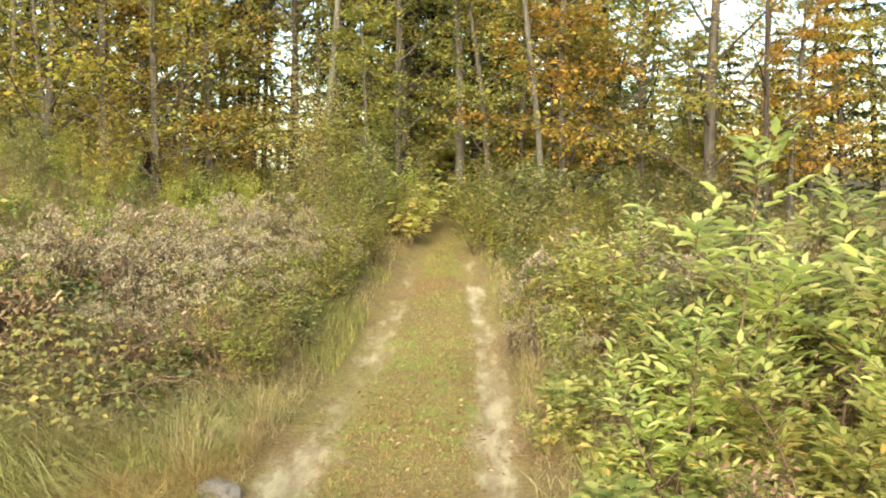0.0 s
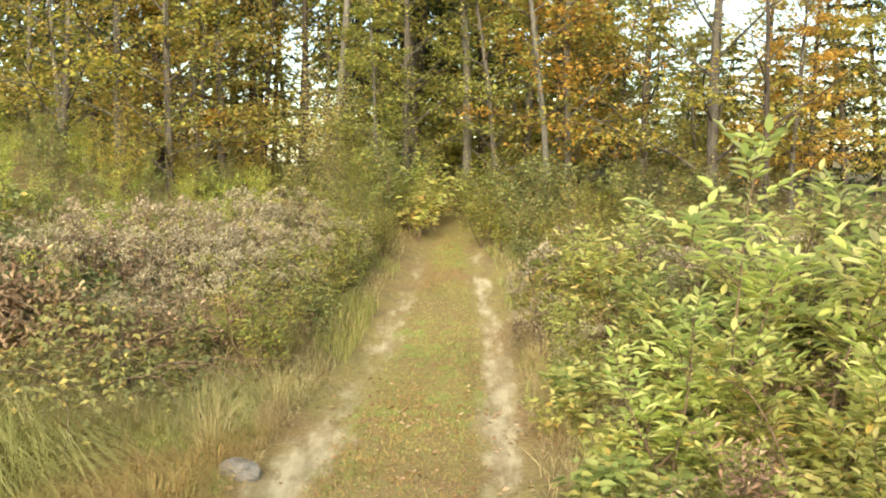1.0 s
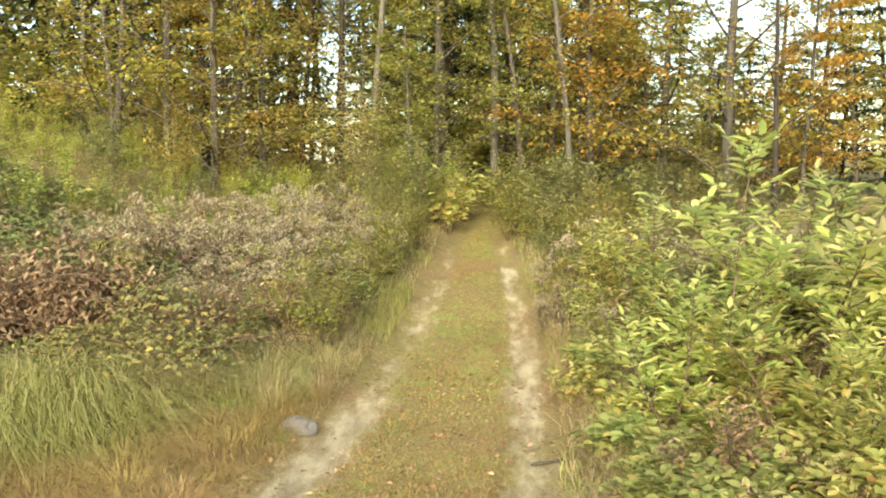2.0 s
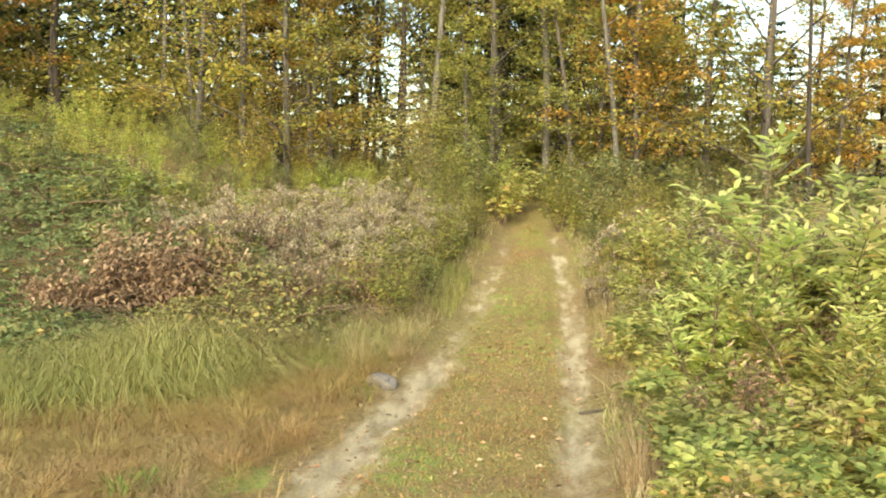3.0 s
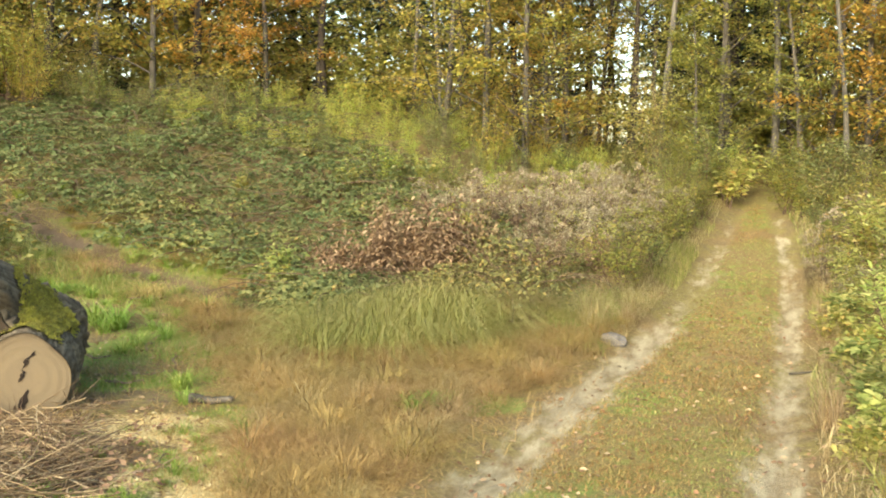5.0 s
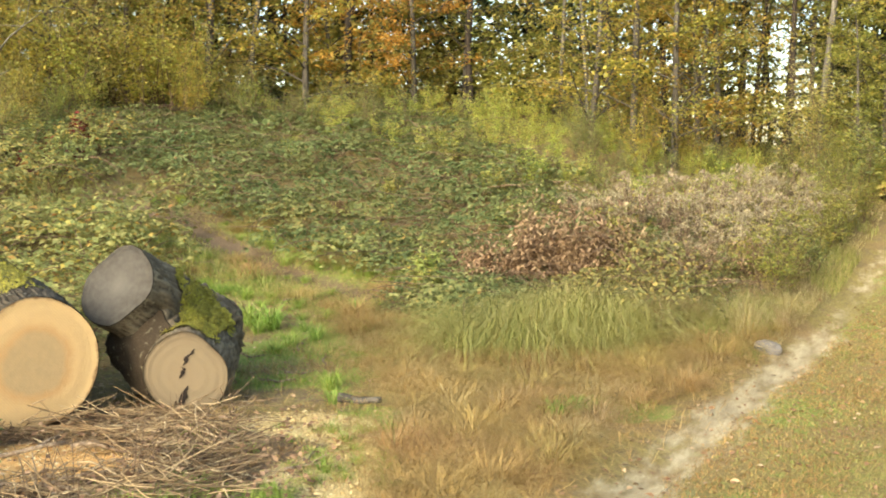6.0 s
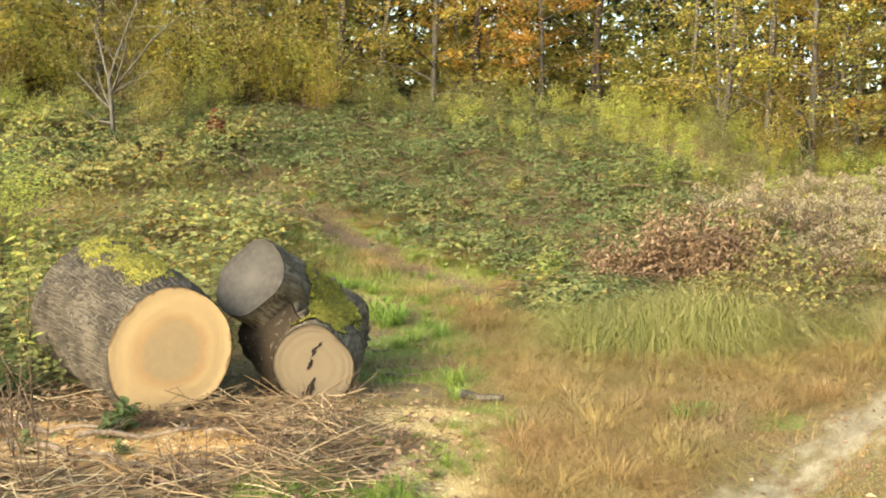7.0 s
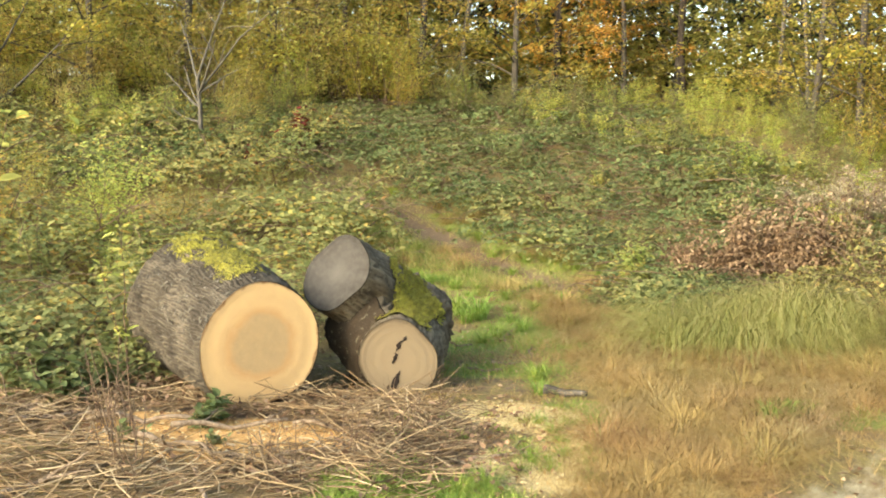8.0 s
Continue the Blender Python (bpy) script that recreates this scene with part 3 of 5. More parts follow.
def moss_cover(grid, out, parent, lo, hi, seed, span, thick=0.012, toward=(0, 0, 1)):
    """Moss on the upper side of a log's bark, in ragged cushions."""
    up = out @ np.array(toward, float)
    s = np.linspace(0, 1, grid.shape[0])[:, None] + 0 * up
    th = np.linspace(0, 9, grid.shape[1])[None] + 0 * s
    n = grain(s * 9, th * 3, 1.0, seed) * 0.45 + grain(s * 30, th * 9, 1.0, seed + 1) * 0.3 + np.random.rand(*s.shape) * 0.25
    score = smooth01(up, lo, hi) * smooth01(s, span[0], span[0] + 0.12) * (1 - smooth01(s, span[1] - 0.15, span[1]))
    keep = score > 0.16 + 0.95 * n
    v = grid + out * (thick * (0.4 + n * 1.3))[..., None]
    g = Geo().add(v, q=grid_quads(*grid.shape[:2], keep))
    pts, ways = v[keep], out[keep]
    pick = np.random.randint(0, len(pts), 1500)
    leaves(g, pts[pick] + np.random.normal(0, 0.006, (1500, 3)), ways[pick] + np.random.normal(0, 0.6, (1500, 3)), np.random.normal(0, 1, (1500, 3)), 0.016, 0.006)
    return part("moss", g, MOSS, parent, "bright yellow-green moss cushion")


def empty_at(name, p):
    ob = new(name)
    ob.location = p
    return ob


def to_local(grid, base):
    return grid - np.array(base)


def build_big_log():
    base = (-5.5, 4.8, 0.0)
    log = tagged(empty_at("felled_log", base), "thick freshly sawn log with furrowed grey bark and moss", "log", "felled logs")
    grid, out, ax, relief = log_grid((-4.93, 4.55, 0.415), (-6.22, 5.08, 0.51), 0.418, 0.53, 1.3, (0.985, 0.97, 1.0, 0.95, 0.99, 1.07, 0.985, 1.02), 0.020, 130, 420, 0.9, 0.06)
    grid = to_local(grid, base)
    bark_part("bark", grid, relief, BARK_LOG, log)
    sawn_end("sawn_end", grid[0], ax, WOOD_FRESH, log, "pale orange freshly sawn wood face with darker heart")
    sawn_end("rear_end", grid[-1], -ax, WOOD_DULL, log, "dull sawn rear face")
    moss_cover(grid, out, log, 0.66, 1.12, 3, (0.06, 1.2), 0.006)
    g = Geo()
    n = 500
    i, j = np.random.randint(2, 128, n), np.random.randint(0, 420, n)
    ok = out[i, j, 2] > 0.1
    p, o = grid[i, j][ok], out[i, j][ok]
    way = unit(np.cross(o, np.random.normal(size=p.shape)))
    leaves(g, p + o * 0.004, way, o, 0.05, 0.02)
    tagged(part("flaking_bark", g, BARK_PALE, log, "loose pale bark flakes"), kind="stuff")


def build_forked_log():
    base = (-4.9, 6.0, 0.0)
    log = tagged(empty_at("forked_log", base), "forked dark log with two sawn limbs and moss", "log", "felled logs")
    c_grid, c_out, c_ax, c_rel = log_grid((-4.40, 5.32, 0.255), (-4.82, 5.98, 0.30), 0.285, 0.30, 0.4, (0.97, 0.88, 1.0, 0.96, 0.97, 0.95, 1.03, 1.02), 0.016, 44, 120, 0.6)
    b_grid, b_out, b_ax, b_rel = log_grid((-4.86, 5.20, 0.83), (-4.94, 6.05, 0.40), 0.285, 0.31, 2.1, (0.98, 0.96, 1.04, 0.86, 0.94, 1.02, 1.0, 0.86), 0.018, 50, 120, 1.0)
    k_grid, k_out, k_ax, k_rel = log_grid((-4.84, 5.80, 0.33), (-5.10, 6.35, 0.33), 0.32, 0.34, 4.4, (1, 1.04, 0.96, 1, 1.05, 1, 0.97, 1), 0.016, 30, 120)
    m_grid, m_out, m_ax, m_rel = log_grid((-4.74, 5.33, 0.40), (-4.86, 6.05, 0.36), 0.27, 0.34, 5.2, (1.0, 0.9, 1.25, 0.95, 1.15, 1.0, 1.2, 0.95), 0.05, 40, 120, 0.35)
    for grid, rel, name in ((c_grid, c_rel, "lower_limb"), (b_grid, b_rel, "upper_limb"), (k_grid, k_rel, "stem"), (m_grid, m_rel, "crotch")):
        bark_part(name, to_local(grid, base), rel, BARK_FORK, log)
    # Without 'ridge' it takes the furrow tone, standing in for shade here.
    sawn_end("crotch_scar", to_local(m_grid, base)[0], m_ax, BARK_FORK, log, "dark lichened bark between the limbs, shade held in its tone", hollow=0.11)
    face = sawn_end("sawn_end", to_local(c_grid, base)[0], c_ax, WOOD_DULL, log, "tan sawn face split by a rotten crack")
    sawn_end("weathered_end", to_local(b_grid, base)[0], b_ax, WOOD_GREY, log, "grey weathered sawn face", hollow=-0.01)
    sawn_end("rear_end", to_local(k_grid, base)[-1], -k_ax, WOOD_GREY, log)
    side = np.array([0.72, -0.35, 0.6])      # moss creeps down into the saddle on the open side
    moss_cover(to_local(b_grid, base), b_out, log, 0.25, 0.95, 7, (0.22, 1.0), 0.018, side)
    moss_cover(to_local(c_grid, base), c_out, log, 0.35, 1.0, 9, (0.02, 0.75), 0.016)
    moss_cover(to_local(m_grid, base), m_out, log, 0.3, 1.0, 5, (0.05, 0.9), 0.018, side)
    # rotten crack across the lower face: three ragged flat strips along a slanting line, near-black for rot and the
    # shade inside
    c = to_local(c_grid, base)[0].mean(0)
    right = unit(np.cross([0, 0, 1.0], -c_ax)) * 1.0
    upw = np.cross(-c_ax, right) * -1.0
    upw = upw if upw[2] > 0 else -upw
    right = right if right[0] + right[1] > 0 else -right
    for x0, y0, x1, y1, wide in ((0.055, 0.17, -0.015, 0.055, 0.030), (-0.015, 0.05, -0.03, -0.03, 0.034), (0.01, -0.08, -0.045, -0.24, 0.046)):
        n = 9
        s = np.linspace(0, 1, n)
        w = wide * (0.15 + np.sin(s * math.pi)) * (0.7 + 0.6 * np.random.rand(n)) * 0.42
        px, py = x0 + (x1 - x0) * s + 0.008 * np.random.normal(size=n), y0 + (y1 - y0) * s
        a = c + right * (px - w)[:, None] + upw * py[:, None]
        b = c + right * (px + w)[:, None] + upw * py[:, None]
        front = -c_ax * 0.0075
        g = Geo().add(np.concatenate([a + front, b + front]), q=[(i, i + n, i + n + 1, i + 1) for i in range(n - 1)])
        part("rot_hollow", g, ROT_SHADE, face, "flat black strip for rot and shade in the crack")
    # knot
    g = Geo()
    tube(g, wander((0.20, -0.28, 0.56), (0.6, -0.5, 0.5), 0.13, 3, 0.05), [0.075, 0.07, 0.06, 0.045], 12, True, 0.15)
    part("knot", g, BARK_DARK, log, "dark reddish branch knot")


build_big_log()
build_forked_log()

# ---------------------------------------------------------------- plants


def shrub(name, label, category, group, height, spread, stems, count, leaf, width, mats, broad=False, lift=0.03, start=0.25, fill=0.10, droop=0.0, sides=4, thick=0.008):
    """Stems that arch from one root, with leaves along their upper parts."""
    root = tagged(new(name), label, category, group)
    wood, green = Geo(), Geo()
    per = max(1, count // stems)
    for _ in range(stems):
        a, lean = np.random.rand() * 6.283, abs(np.random.normal(0.0, 0.5)) * spread / height
        h = height * np.random.uniform(0.6, 1.0)
        pts = wander(np.random.normal(0, 0.05 * spread, 3) * [1, 1, 0], (math.cos(a) * lean, math.sin(a) * lean, 1.0), h, 7, 0.10, lift)
        tube(wood, pts, np.linspace(thick, thick * 0.3, 8), 3)
        for _ in range(2):
            k = np.random.randint(2, 7)
            b = np.random.rand() * 6.283
            tw = wander(pts[k], (math.cos(b), math.sin(b), 0.6), h * 0.3, 4, 0.12, 0.0)
            tube(wood, tw, np.linspace(thick * 0.5, thick * 0.2, 5), 3)
            pts = np.concatenate([pts, tw])
        main, twigs = pts[:8], pts[8:]
        u = np.random.uniform(start, 1, per) * 6.999
        i = u.astype(int)
        p = main[i] + (main[i + 1] - main[i]) * (u - i)[:, None]
        t = np.random.rand(per) < 0.6
        p[t] = twigs[np.random.randint(0, len(twigs), t.sum())]
        p = p + np.random.normal(0, fill * spread, (per, 3)) * [1, 1, 0.7]
        p[:, 2] = np.maximum(p[:, 2], 0.03)
        b = np.random.rand(per) * 6.283
        way = np.stack([np.cos(b), np.sin(b), np.random.normal(0.1 - droop, 0.35, per)], 1)
        up = np.array([0, 0, 1.0]) + np.random.normal(0, 0.35, (per, 3))
        L = leaf * np.random.uniform(0.6, 1.25, per)
        leaves(green, p, way, up, L, L * width, broad)
    part("woody_stem", wood, STEM, root)
    part("foliage", green, mats, root)
    return root


def bramble(label, radius, height, count, leaf, mat, canes=6, mats_wood=None):
    """A low mound of arching canes under a skin of leaflets in threes."""
    root = tagged(new("bramble_bush"), label, "bramble", "brambles on the slope")
    wood, green = Geo(), Geo()
    for _ in range(canes):
        a = np.random.rand() * 6.283
        pts = wander((0, 0, 0), (math.cos(a) * 0.7, math.sin(a) * 0.7, 1.0), radius * 1.9, 8, 0.10, -0.22)
        pts[:, 2] = np.clip(pts[:, 2], 0.0, height * 1.15)
        tube(wood, pts, np.linspace(0.007, 0.003, 9), 4)
    n = count // 3
    a, u = np.random.rand(n) * 6.283, np.sqrt(np.random.rand(n))
    lump = 0.75 + 0.5 * grain(np.cos(a) * u * 3 + 9, np.sin(a) * u * 3 + 9, 1.0, count)
    z = height * lump * np.sqrt(np.maximum(0, 1 - u ** 2.4)) * (1 - 0.45 * np.random.rand(n) ** 2)
    p = np.stack([np.cos(a) * u * radius * lump, np.sin(a) * u * radius * lump, z + 0.03], 1)
    for k in range(3):
        b = a + np.random.normal(0, 0.5, n) + (k - 1) * 1.1
        way = np.stack([np.cos(b), np.sin(b), np.random.normal(-0.1, 0.3, n)], 1)
        up = np.stack([np.cos(a) * u * 0.7, np.sin(a) * u * 0.7, np.ones(n)], 1) + np.random.normal(0, 0.25, (n, 3))
        L = leaf * np.random.uniform(0.6, 1.3, n)
        leaves(green, p, way, up, L, L * 0.62)
    part("cane", wood, STEM, root)
    part("foliage", green, mat, root)
    return root


def seed_weeds(label, radius, height, stems, mat):
    """A clump of dead tall stalks with fluffy plumes and a few withered leaves."""
    root = tagged(new("goldenrod_clump"), label, "weeds", "faded goldenrod")
    wood, head, dry = Geo(), Geo(), Geo()
    for _ in range(stems):
        a, u = np.random.rand() * 6.283, math.sqrt(np.random.rand()) * radius
        h = height * np.random.uniform(0.55, 1.1) * (1.05 - 0.35 * (u / radius) ** 2)
        pts = wander((math.cos(a) * u, math.sin(a) * u, 0), (math.cos(a) * 0.15, math.sin(a) * 0.15, 1.0), h, 4, 0.05)
        tube(wood, pts, [0.005, 0.004, 0.004, 0.003, 0.002], 3)
        n = 46
        s = np.random.rand(n)
        ring = np.random.rand(n) * 6.283
        w = 0.17 * (1 - s) * np.random.rand(n) ** 0.5
        p = pts[-1] + np.stack([np.cos(ring) * w, np.sin(ring) * w, -0.09 * (1 - s) + 0.05], 1)
        way = np.random.normal(0, 1, (n, 3)) + [0, 0, 0.4]
        leaves(head, p, way, np.random.normal(0, 1, (n, 3)), 0.026, 0.014)
        m = 38
        q = pts[np.random.randint(1, 4, m)] + np.random.normal(0, 0.02, (m, 3))
        leaves(dry, q, np.random.normal(0, 1, (m, 3)) - [0, 0, 0.5], np.random.normal(0, 1, (m, 3)), 0.07, 0.016)
    tagged(part("stalk", wood, STEM, root), kind="stuff")
    tagged(part("plume", head, FLUFF, root, "fluffy grey-beige seed heads"), kind="stuff")
    tagged(part("withered_leaf", dry, mat, root), kind="stuff")
    return root


def tree(name, label, group, height, girth, lean, clear, limbs, count, leaf, mat, bark, reach=0.28, flat=0.5, twigs=3):
    """A trunk with limbs from the height clear upwards, twigs, and layered sprays of leaves."""
    root = tagged(new(name), label, "tree", group)
    wood, green = Geo(), Geo()
    pts = wander((0, 0, -0.1), (lean, 0.0, 1.0), height, 14, 0.025, 0.0)
    rad = girth * np.linspace(1, 0.16, 15) ** 0.8
    rad[0] *= 1.35
    tube(wood, pts, rad, 9, rough=0.06)
    per = count // limbs
    for k in range(limbs):
        f = clear + (0.97 - clear) * (k + np.random.rand()) / limbs
        i = min(13, int(f * 14))
        p = pts[i] + (pts[i + 1] - pts[i]) * (f * 14 - i)
        a = k * 2.4 + np.random.normal(0, 0.4)
        ln = height * reach * (1.15 - f) * np.random.uniform(0.7, 1.25) + 0.25
        bough = wander(p, (math.cos(a), math.sin(a), 0.55), ln, 7, 0.10, 0.02)
        tube(wood, bough, rad[i] * np.linspace(0.35, 0.06, 8), 5)
        tips = [bough[2:]]
        for _ in range(twigs):
            b = a + np.random.choice([-1, 1]) * np.random.uniform(0.4, 1.1)
            tw = wander(bough[np.random.randint(2, 8)], (math.cos(b), math.sin(b), 0.15), ln * 0.5, 5, 0.10)
            tube(wood, tw, rad[i] * np.linspace(0.12, 0.03, 6), 3)
            tips.append(tw[1:])
        tips = np.concatenate(tips)
        q = tips[np.random.randint(0, len(tips), per)] + np.random.normal(0, 1, (per, 3)) * np.array([0.13, 0.13, 0.13 * flat]) * (0.5 + ln * 0.45)
        b = np.random.rand(per) * 6.283
        way = np.stack([np.cos(b), np.sin(b), np.random.normal(-0.25, 0.3, per)], 1)
        L = leaf * np.random.uniform(0.6, 1.3, per)
        leaves(green, q, way, np.array([0, 0, 1.0]) + np.random.normal(0, 0.4, (per, 3)), L, L * 0.6)
    part("trunk", wood, bark, root)
    part("crown", green, mat, root)
    return root


def spruce(label, height, girth, radius, whorls, mat):
    root = tagged(new("spruce"), label, "tree", "dark spruces in the wood")
    wood, green = Geo(), Geo()
    tube(wood, wander((0, 0, -0.1), (0, 0, 1), height, 8, 0.01), np.linspace(girth, girth * 0.1, 9), 8)
    for k in range(whorls):
        f = 0.06 + 0.92 * k / whorls
        for j in range(7):
            a = j * 0.9 + k * 1.3 + np.random.normal(0, 0.2)
            ln = radius * (1.08 - f) * np.random.uniform(0.7, 1.15)
            pts = wander((0, 0, f * height), (math.cos(a), math.sin(a), 0.1), ln, 3, 0.05, -0.1)
            tube(wood, pts, np.linspace(0.014, 0.004, 4), 3)
            n = 18
            u = np.random.uniform(0.15, 1, n) * 2.999
            i = u.astype(int)
            p = pts[i] + (pts[i + 1] - pts[i]) * (u - i)[:, None]
            side = np.random.choice([-1, 1], n) * np.random.uniform(0.5, 1.3, n) + a
            way = np.stack([np.cos(side), np.sin(side), np.random.normal(-0.4, 0.25, n)], 1)
            leaves(green, p, way, np.array([0, 0, 1.0]) + np.random.normal(0, 0.5, (n, 3)), 0.27 * np.random.uniform(0.5, 1.2, n), 0.07)
    part("trunk", wood, BARK_DARK, root)
    part("needle_foliage", green, mat, root)
    return root


RNG = random.Random(4)


def plant(protos, places):
    """Puts the kinds at the places (az, r, size[, height factor]) in turn; the first of each kind is the original."""
    used = set()
    for i, pl in enumerate(places):
        az, r, size = pl[:3]
        p = protos[i % len(protos)] if len(pl) < 5 else protos[pl[4]]
        tall = size * (pl[3] if len(pl) > 3 else 1.0)
        if p.name not in used:
            used.add(p.name)
            p.matrix_basis = stand(az, r, RNG.uniform(0, 360))
        else:
            copy_thing(p, stand(az, r, RNG.uniform(0, 360), size, RNG.uniform(-4, 4), tall))


def strew(n, az0, az1, r0, r1, gap, test=None, size=(0.8, 1.2), tries=60):
    """Places in a sector, none nearer to another than gap."""
    out = []
    for _ in range(n * tries):
        az = RNG.uniform(az0, az1)
        r = math.sqrt(RNG.uniform(r0 * r0, r1 * r1))
        x, y = -r * math.sin(radians(az)), r * math.cos(radians(az))
        if test and not test(x, y, az, r):
            continue
        if all(math.hypot(x - a, y - b) > gap for a, b, *_ in out):
            out.append((x, y, az, r, RNG.uniform(*size)))
            if len(out) == n:
                break
    return [(az, r, s) for _, _, az, r, s in out]


# ---- the wood
# crown foot heights are fractions of the tree's height
EDGE = "trees at the wood's edge"
gold_a = tree("beech_tree", "golden autumn beech at the wood's edge", EDGE, 6.4, 0.085, 0.03, 0.05, 24, 5800, 0.081, LEAF_GOLD, BARK, 0.26, 0.36, 4)
gold_b = tree("beech_tree", "golden autumn beech at the wood's edge", EDGE, 6.0, 0.07, -0.04, 0.10, 22, 5800, 0.081, LEAF_GOLD, BARK, 0.26, 0.36, 4)
olive_a = tree("hornbeam_tree", "olive green tree turning yellow", EDGE, 6.2, 0.08, 0.02, 0.04, 24, 5800, 0.081, LEAF_OLIVE, BARK, 0.27, 0.36, 4)
olive_b = tree("hornbeam_tree", "olive green tree turning yellow", EDGE, 5.8, 0.07, -0.05, 0.10, 22, 5800, 0.081, LEAF_OLIVE, BARK, 0.26, 0.36, 4)
orange_a = tree("maple_tree", "slender tree with bright orange leaves", EDGE, 5.6, 0.07, 0.04, 0.10, 22, 5800, 0.081, LEAF_ORANGE, BARK, 0.24, 0.36, 4)
bare_a = tree("tall_tree", "tall bare-stemmed tree with a thin high crown", "trunks of the wood", 8.0, 0.085, 0.0, 0.32, 14, 1900, 0.11, LEAF_OLIVE, BARK_DARK, 0.22, 0.5, 2)
bare_b = tree("tall_tree", "tall grey-stemmed tree with a thin high crown", "trunks of the wood", 8.0, 0.065, 0.06, 0.30, 12, 1400, 0.10, LEAF_GOLD, BARK_PALE, 0.2, 0.5, 2)
high_a = tree("high_crowned_tree", "slender tree with a golden crown above a clear stem", EDGE, 6.6, 0.05, 0.03, 0.40, 18, 3600, 0.07, LEAF_GOLD, BARK_DARK, 0.2, 0.4, 4)
thick_a = tree("thicket_tree", "dark dense tree deep in the wood", "trees deep in the wood", 6.5, 0.08, 0.0, 0.05, 18, 1300, 0.24, LEAF_OLIVE, BARK_DARK, 0.30, 0.5, 1)
spruce_a = spruce("dark green spruce standing in the wood", 7.5, 0.10, 1.7, 18, LEAF_DARK)

# trunks seen at the edge: az, r
plant([high_a], [(8.3, 20.4, 1.0), (7.0, 19.6, 0.95), (9.3, 20.8, 1.0)])
plant([bare_a, bare_b], [(25.6, 18.6, 1.0, 1, 0), (23.8, 20.5, 0.9, 1, 0), (8.6, 19.3, 0.55, 1.7, 0), (6.7, 19.0, 0.6, 1.6, 0), (7.6, 21.5, 0.6, 1.6, 0), (5.2, 18.2, 1.0, 1, 1),
                        (-0.7, 18.6, 1.1, 1, 1), (-4.4, 17.4, 0.75, 1, 1), (-5.9, 21.0, 0.7, 1, 0), (-1.6, 20.5, 1.0, 1, 0), (-2.6, 21.5, 1.1, 1, 0), (19.0, 20.5, 0.8, 1, 1), (17.3, 19.2, 0.7, 1, 1),
                        (13.2, 19.8, 0.9, 1, 0), (11.6, 18.9, 0.8, 1, 1), (30.6, 20.2, 1.0, 1, 0), (36.2, 21.0, 1.0, 1, 1), (3.4, 20.4, 1.0, 1, 0), (1.4, 21.3, 1.2, 1, 0), (44.0, 21.5, 1.0, 1, 0)])
plant([gold_a, gold_b, olive_a], [(28.5, 19.0, 1.0), (22.0, 19.4, 1.0), (19.6, 18.8, 0.95), (17.2, 18.4, 0.8), (14.8, 18.6, 1.05), (12.6, 18.2, 0.85), (11.3, 18.8, 0.75), (33.0, 20.0, 1.0),
                                  (2.0, 18.8, 0.85), (10.4, 18.9, 0.85), (9.3, 20.4, 0.75), (5.7, 19.6, 0.72), (38.5, 20.5, 1.05), (42.5, 20.5, 0.9), (46.5, 20.0, 1.0), (51.0, 19.5, 1.0), (56.0, 19.0, 1.0), (61.0, 18.0, 1.0)])
plant([olive_b, olive_a], [(9.6, 20.2, 0.62), (4.7, 20.0, 0.8), (3.2, 17.0, 0.5), (1.6, 19.4, 1.0), (-2.2, 18.0, 0.75), (-3.4, 19.2, 0.95), (24.3, 20.5, 1.0), (16.0, 20.8, 1.1), (-7.6, 19.6, 0.58), (31.0, 21.5, 1.1), (48.8, 21.5, 1.1), (-11.2, 18.5, 0.42)])
plant([orange_a], [(-5.4, 18.3, 0.8), (27.0, 20.0, 0.9), (12.2, 19.6, 0.8), (-15.0, 17.5, 0.62), (31.6, 20.4, 0.8)])
plant([gold_b, olive_b, gold_a], [(-4.9, 19.6, 0.8), (-8.8, 18.8, 0.48), (-11.6, 17.2, 0.40), (-7.4, 20.5, 0.48), (-10.6, 19.8, 0.44), (-13.9, 18.4, 0.60), (-16.0, 18.2, 0.70), (-17.6, 19.2, 0.7), (-19.5, 18.5, 0.8), (-23.0, 17.5, 0.8)])
plant([spruce_a], [(27.2, 23.0, 1.0), (24.0, 23.5, 1.1), (20.6, 23.0, 1.0), (17.6, 24.0, 1.1), (14.6, 23.5, 1.0), (12.0, 24.5, 1.0), (10.3, 24.0, 1.0), (9.1, 25.5, 0.8), (5.4, 25.0, 0.95), (4.2, 24.5, 1.0), (2.2, 23.5, 1.0), (0.2, 24.5, 1.1), (-1.8, 23.0, 1.0),
                   (-4.0, 23.5, 0.95), (-7.6, 21.0, 0.48), (-6.2, 23.5, 0.62), (31.0, 24.0, 1.1), (35.0, 23.5, 1.0), (39.0, 24.0, 1.1), (43.5, 24.5, 1.0), (48.0, 24.0, 1.1), (53.0, 23.5, 1.0), (58.0, 22.5, 1.1),
                   (-12.0, 23.5, 0.45), (-9.8, 25.0, 0.52), (64.0, 21.0, 1.0), (-11.2, 20.4, 0.30), (-13.0, 20.8, 0.35), (-14.9, 20.4, 0.37), (-17.0, 20.2, 0.5), (-19.0, 19.8, 0.58)])
under = shrub("understorey_bush", "dark leafy bush under the trees", "bush", "bushes inside the wood", 2.2, 1.5, 6, 420, 0.15, 0.6, LEAF_OLIVE)
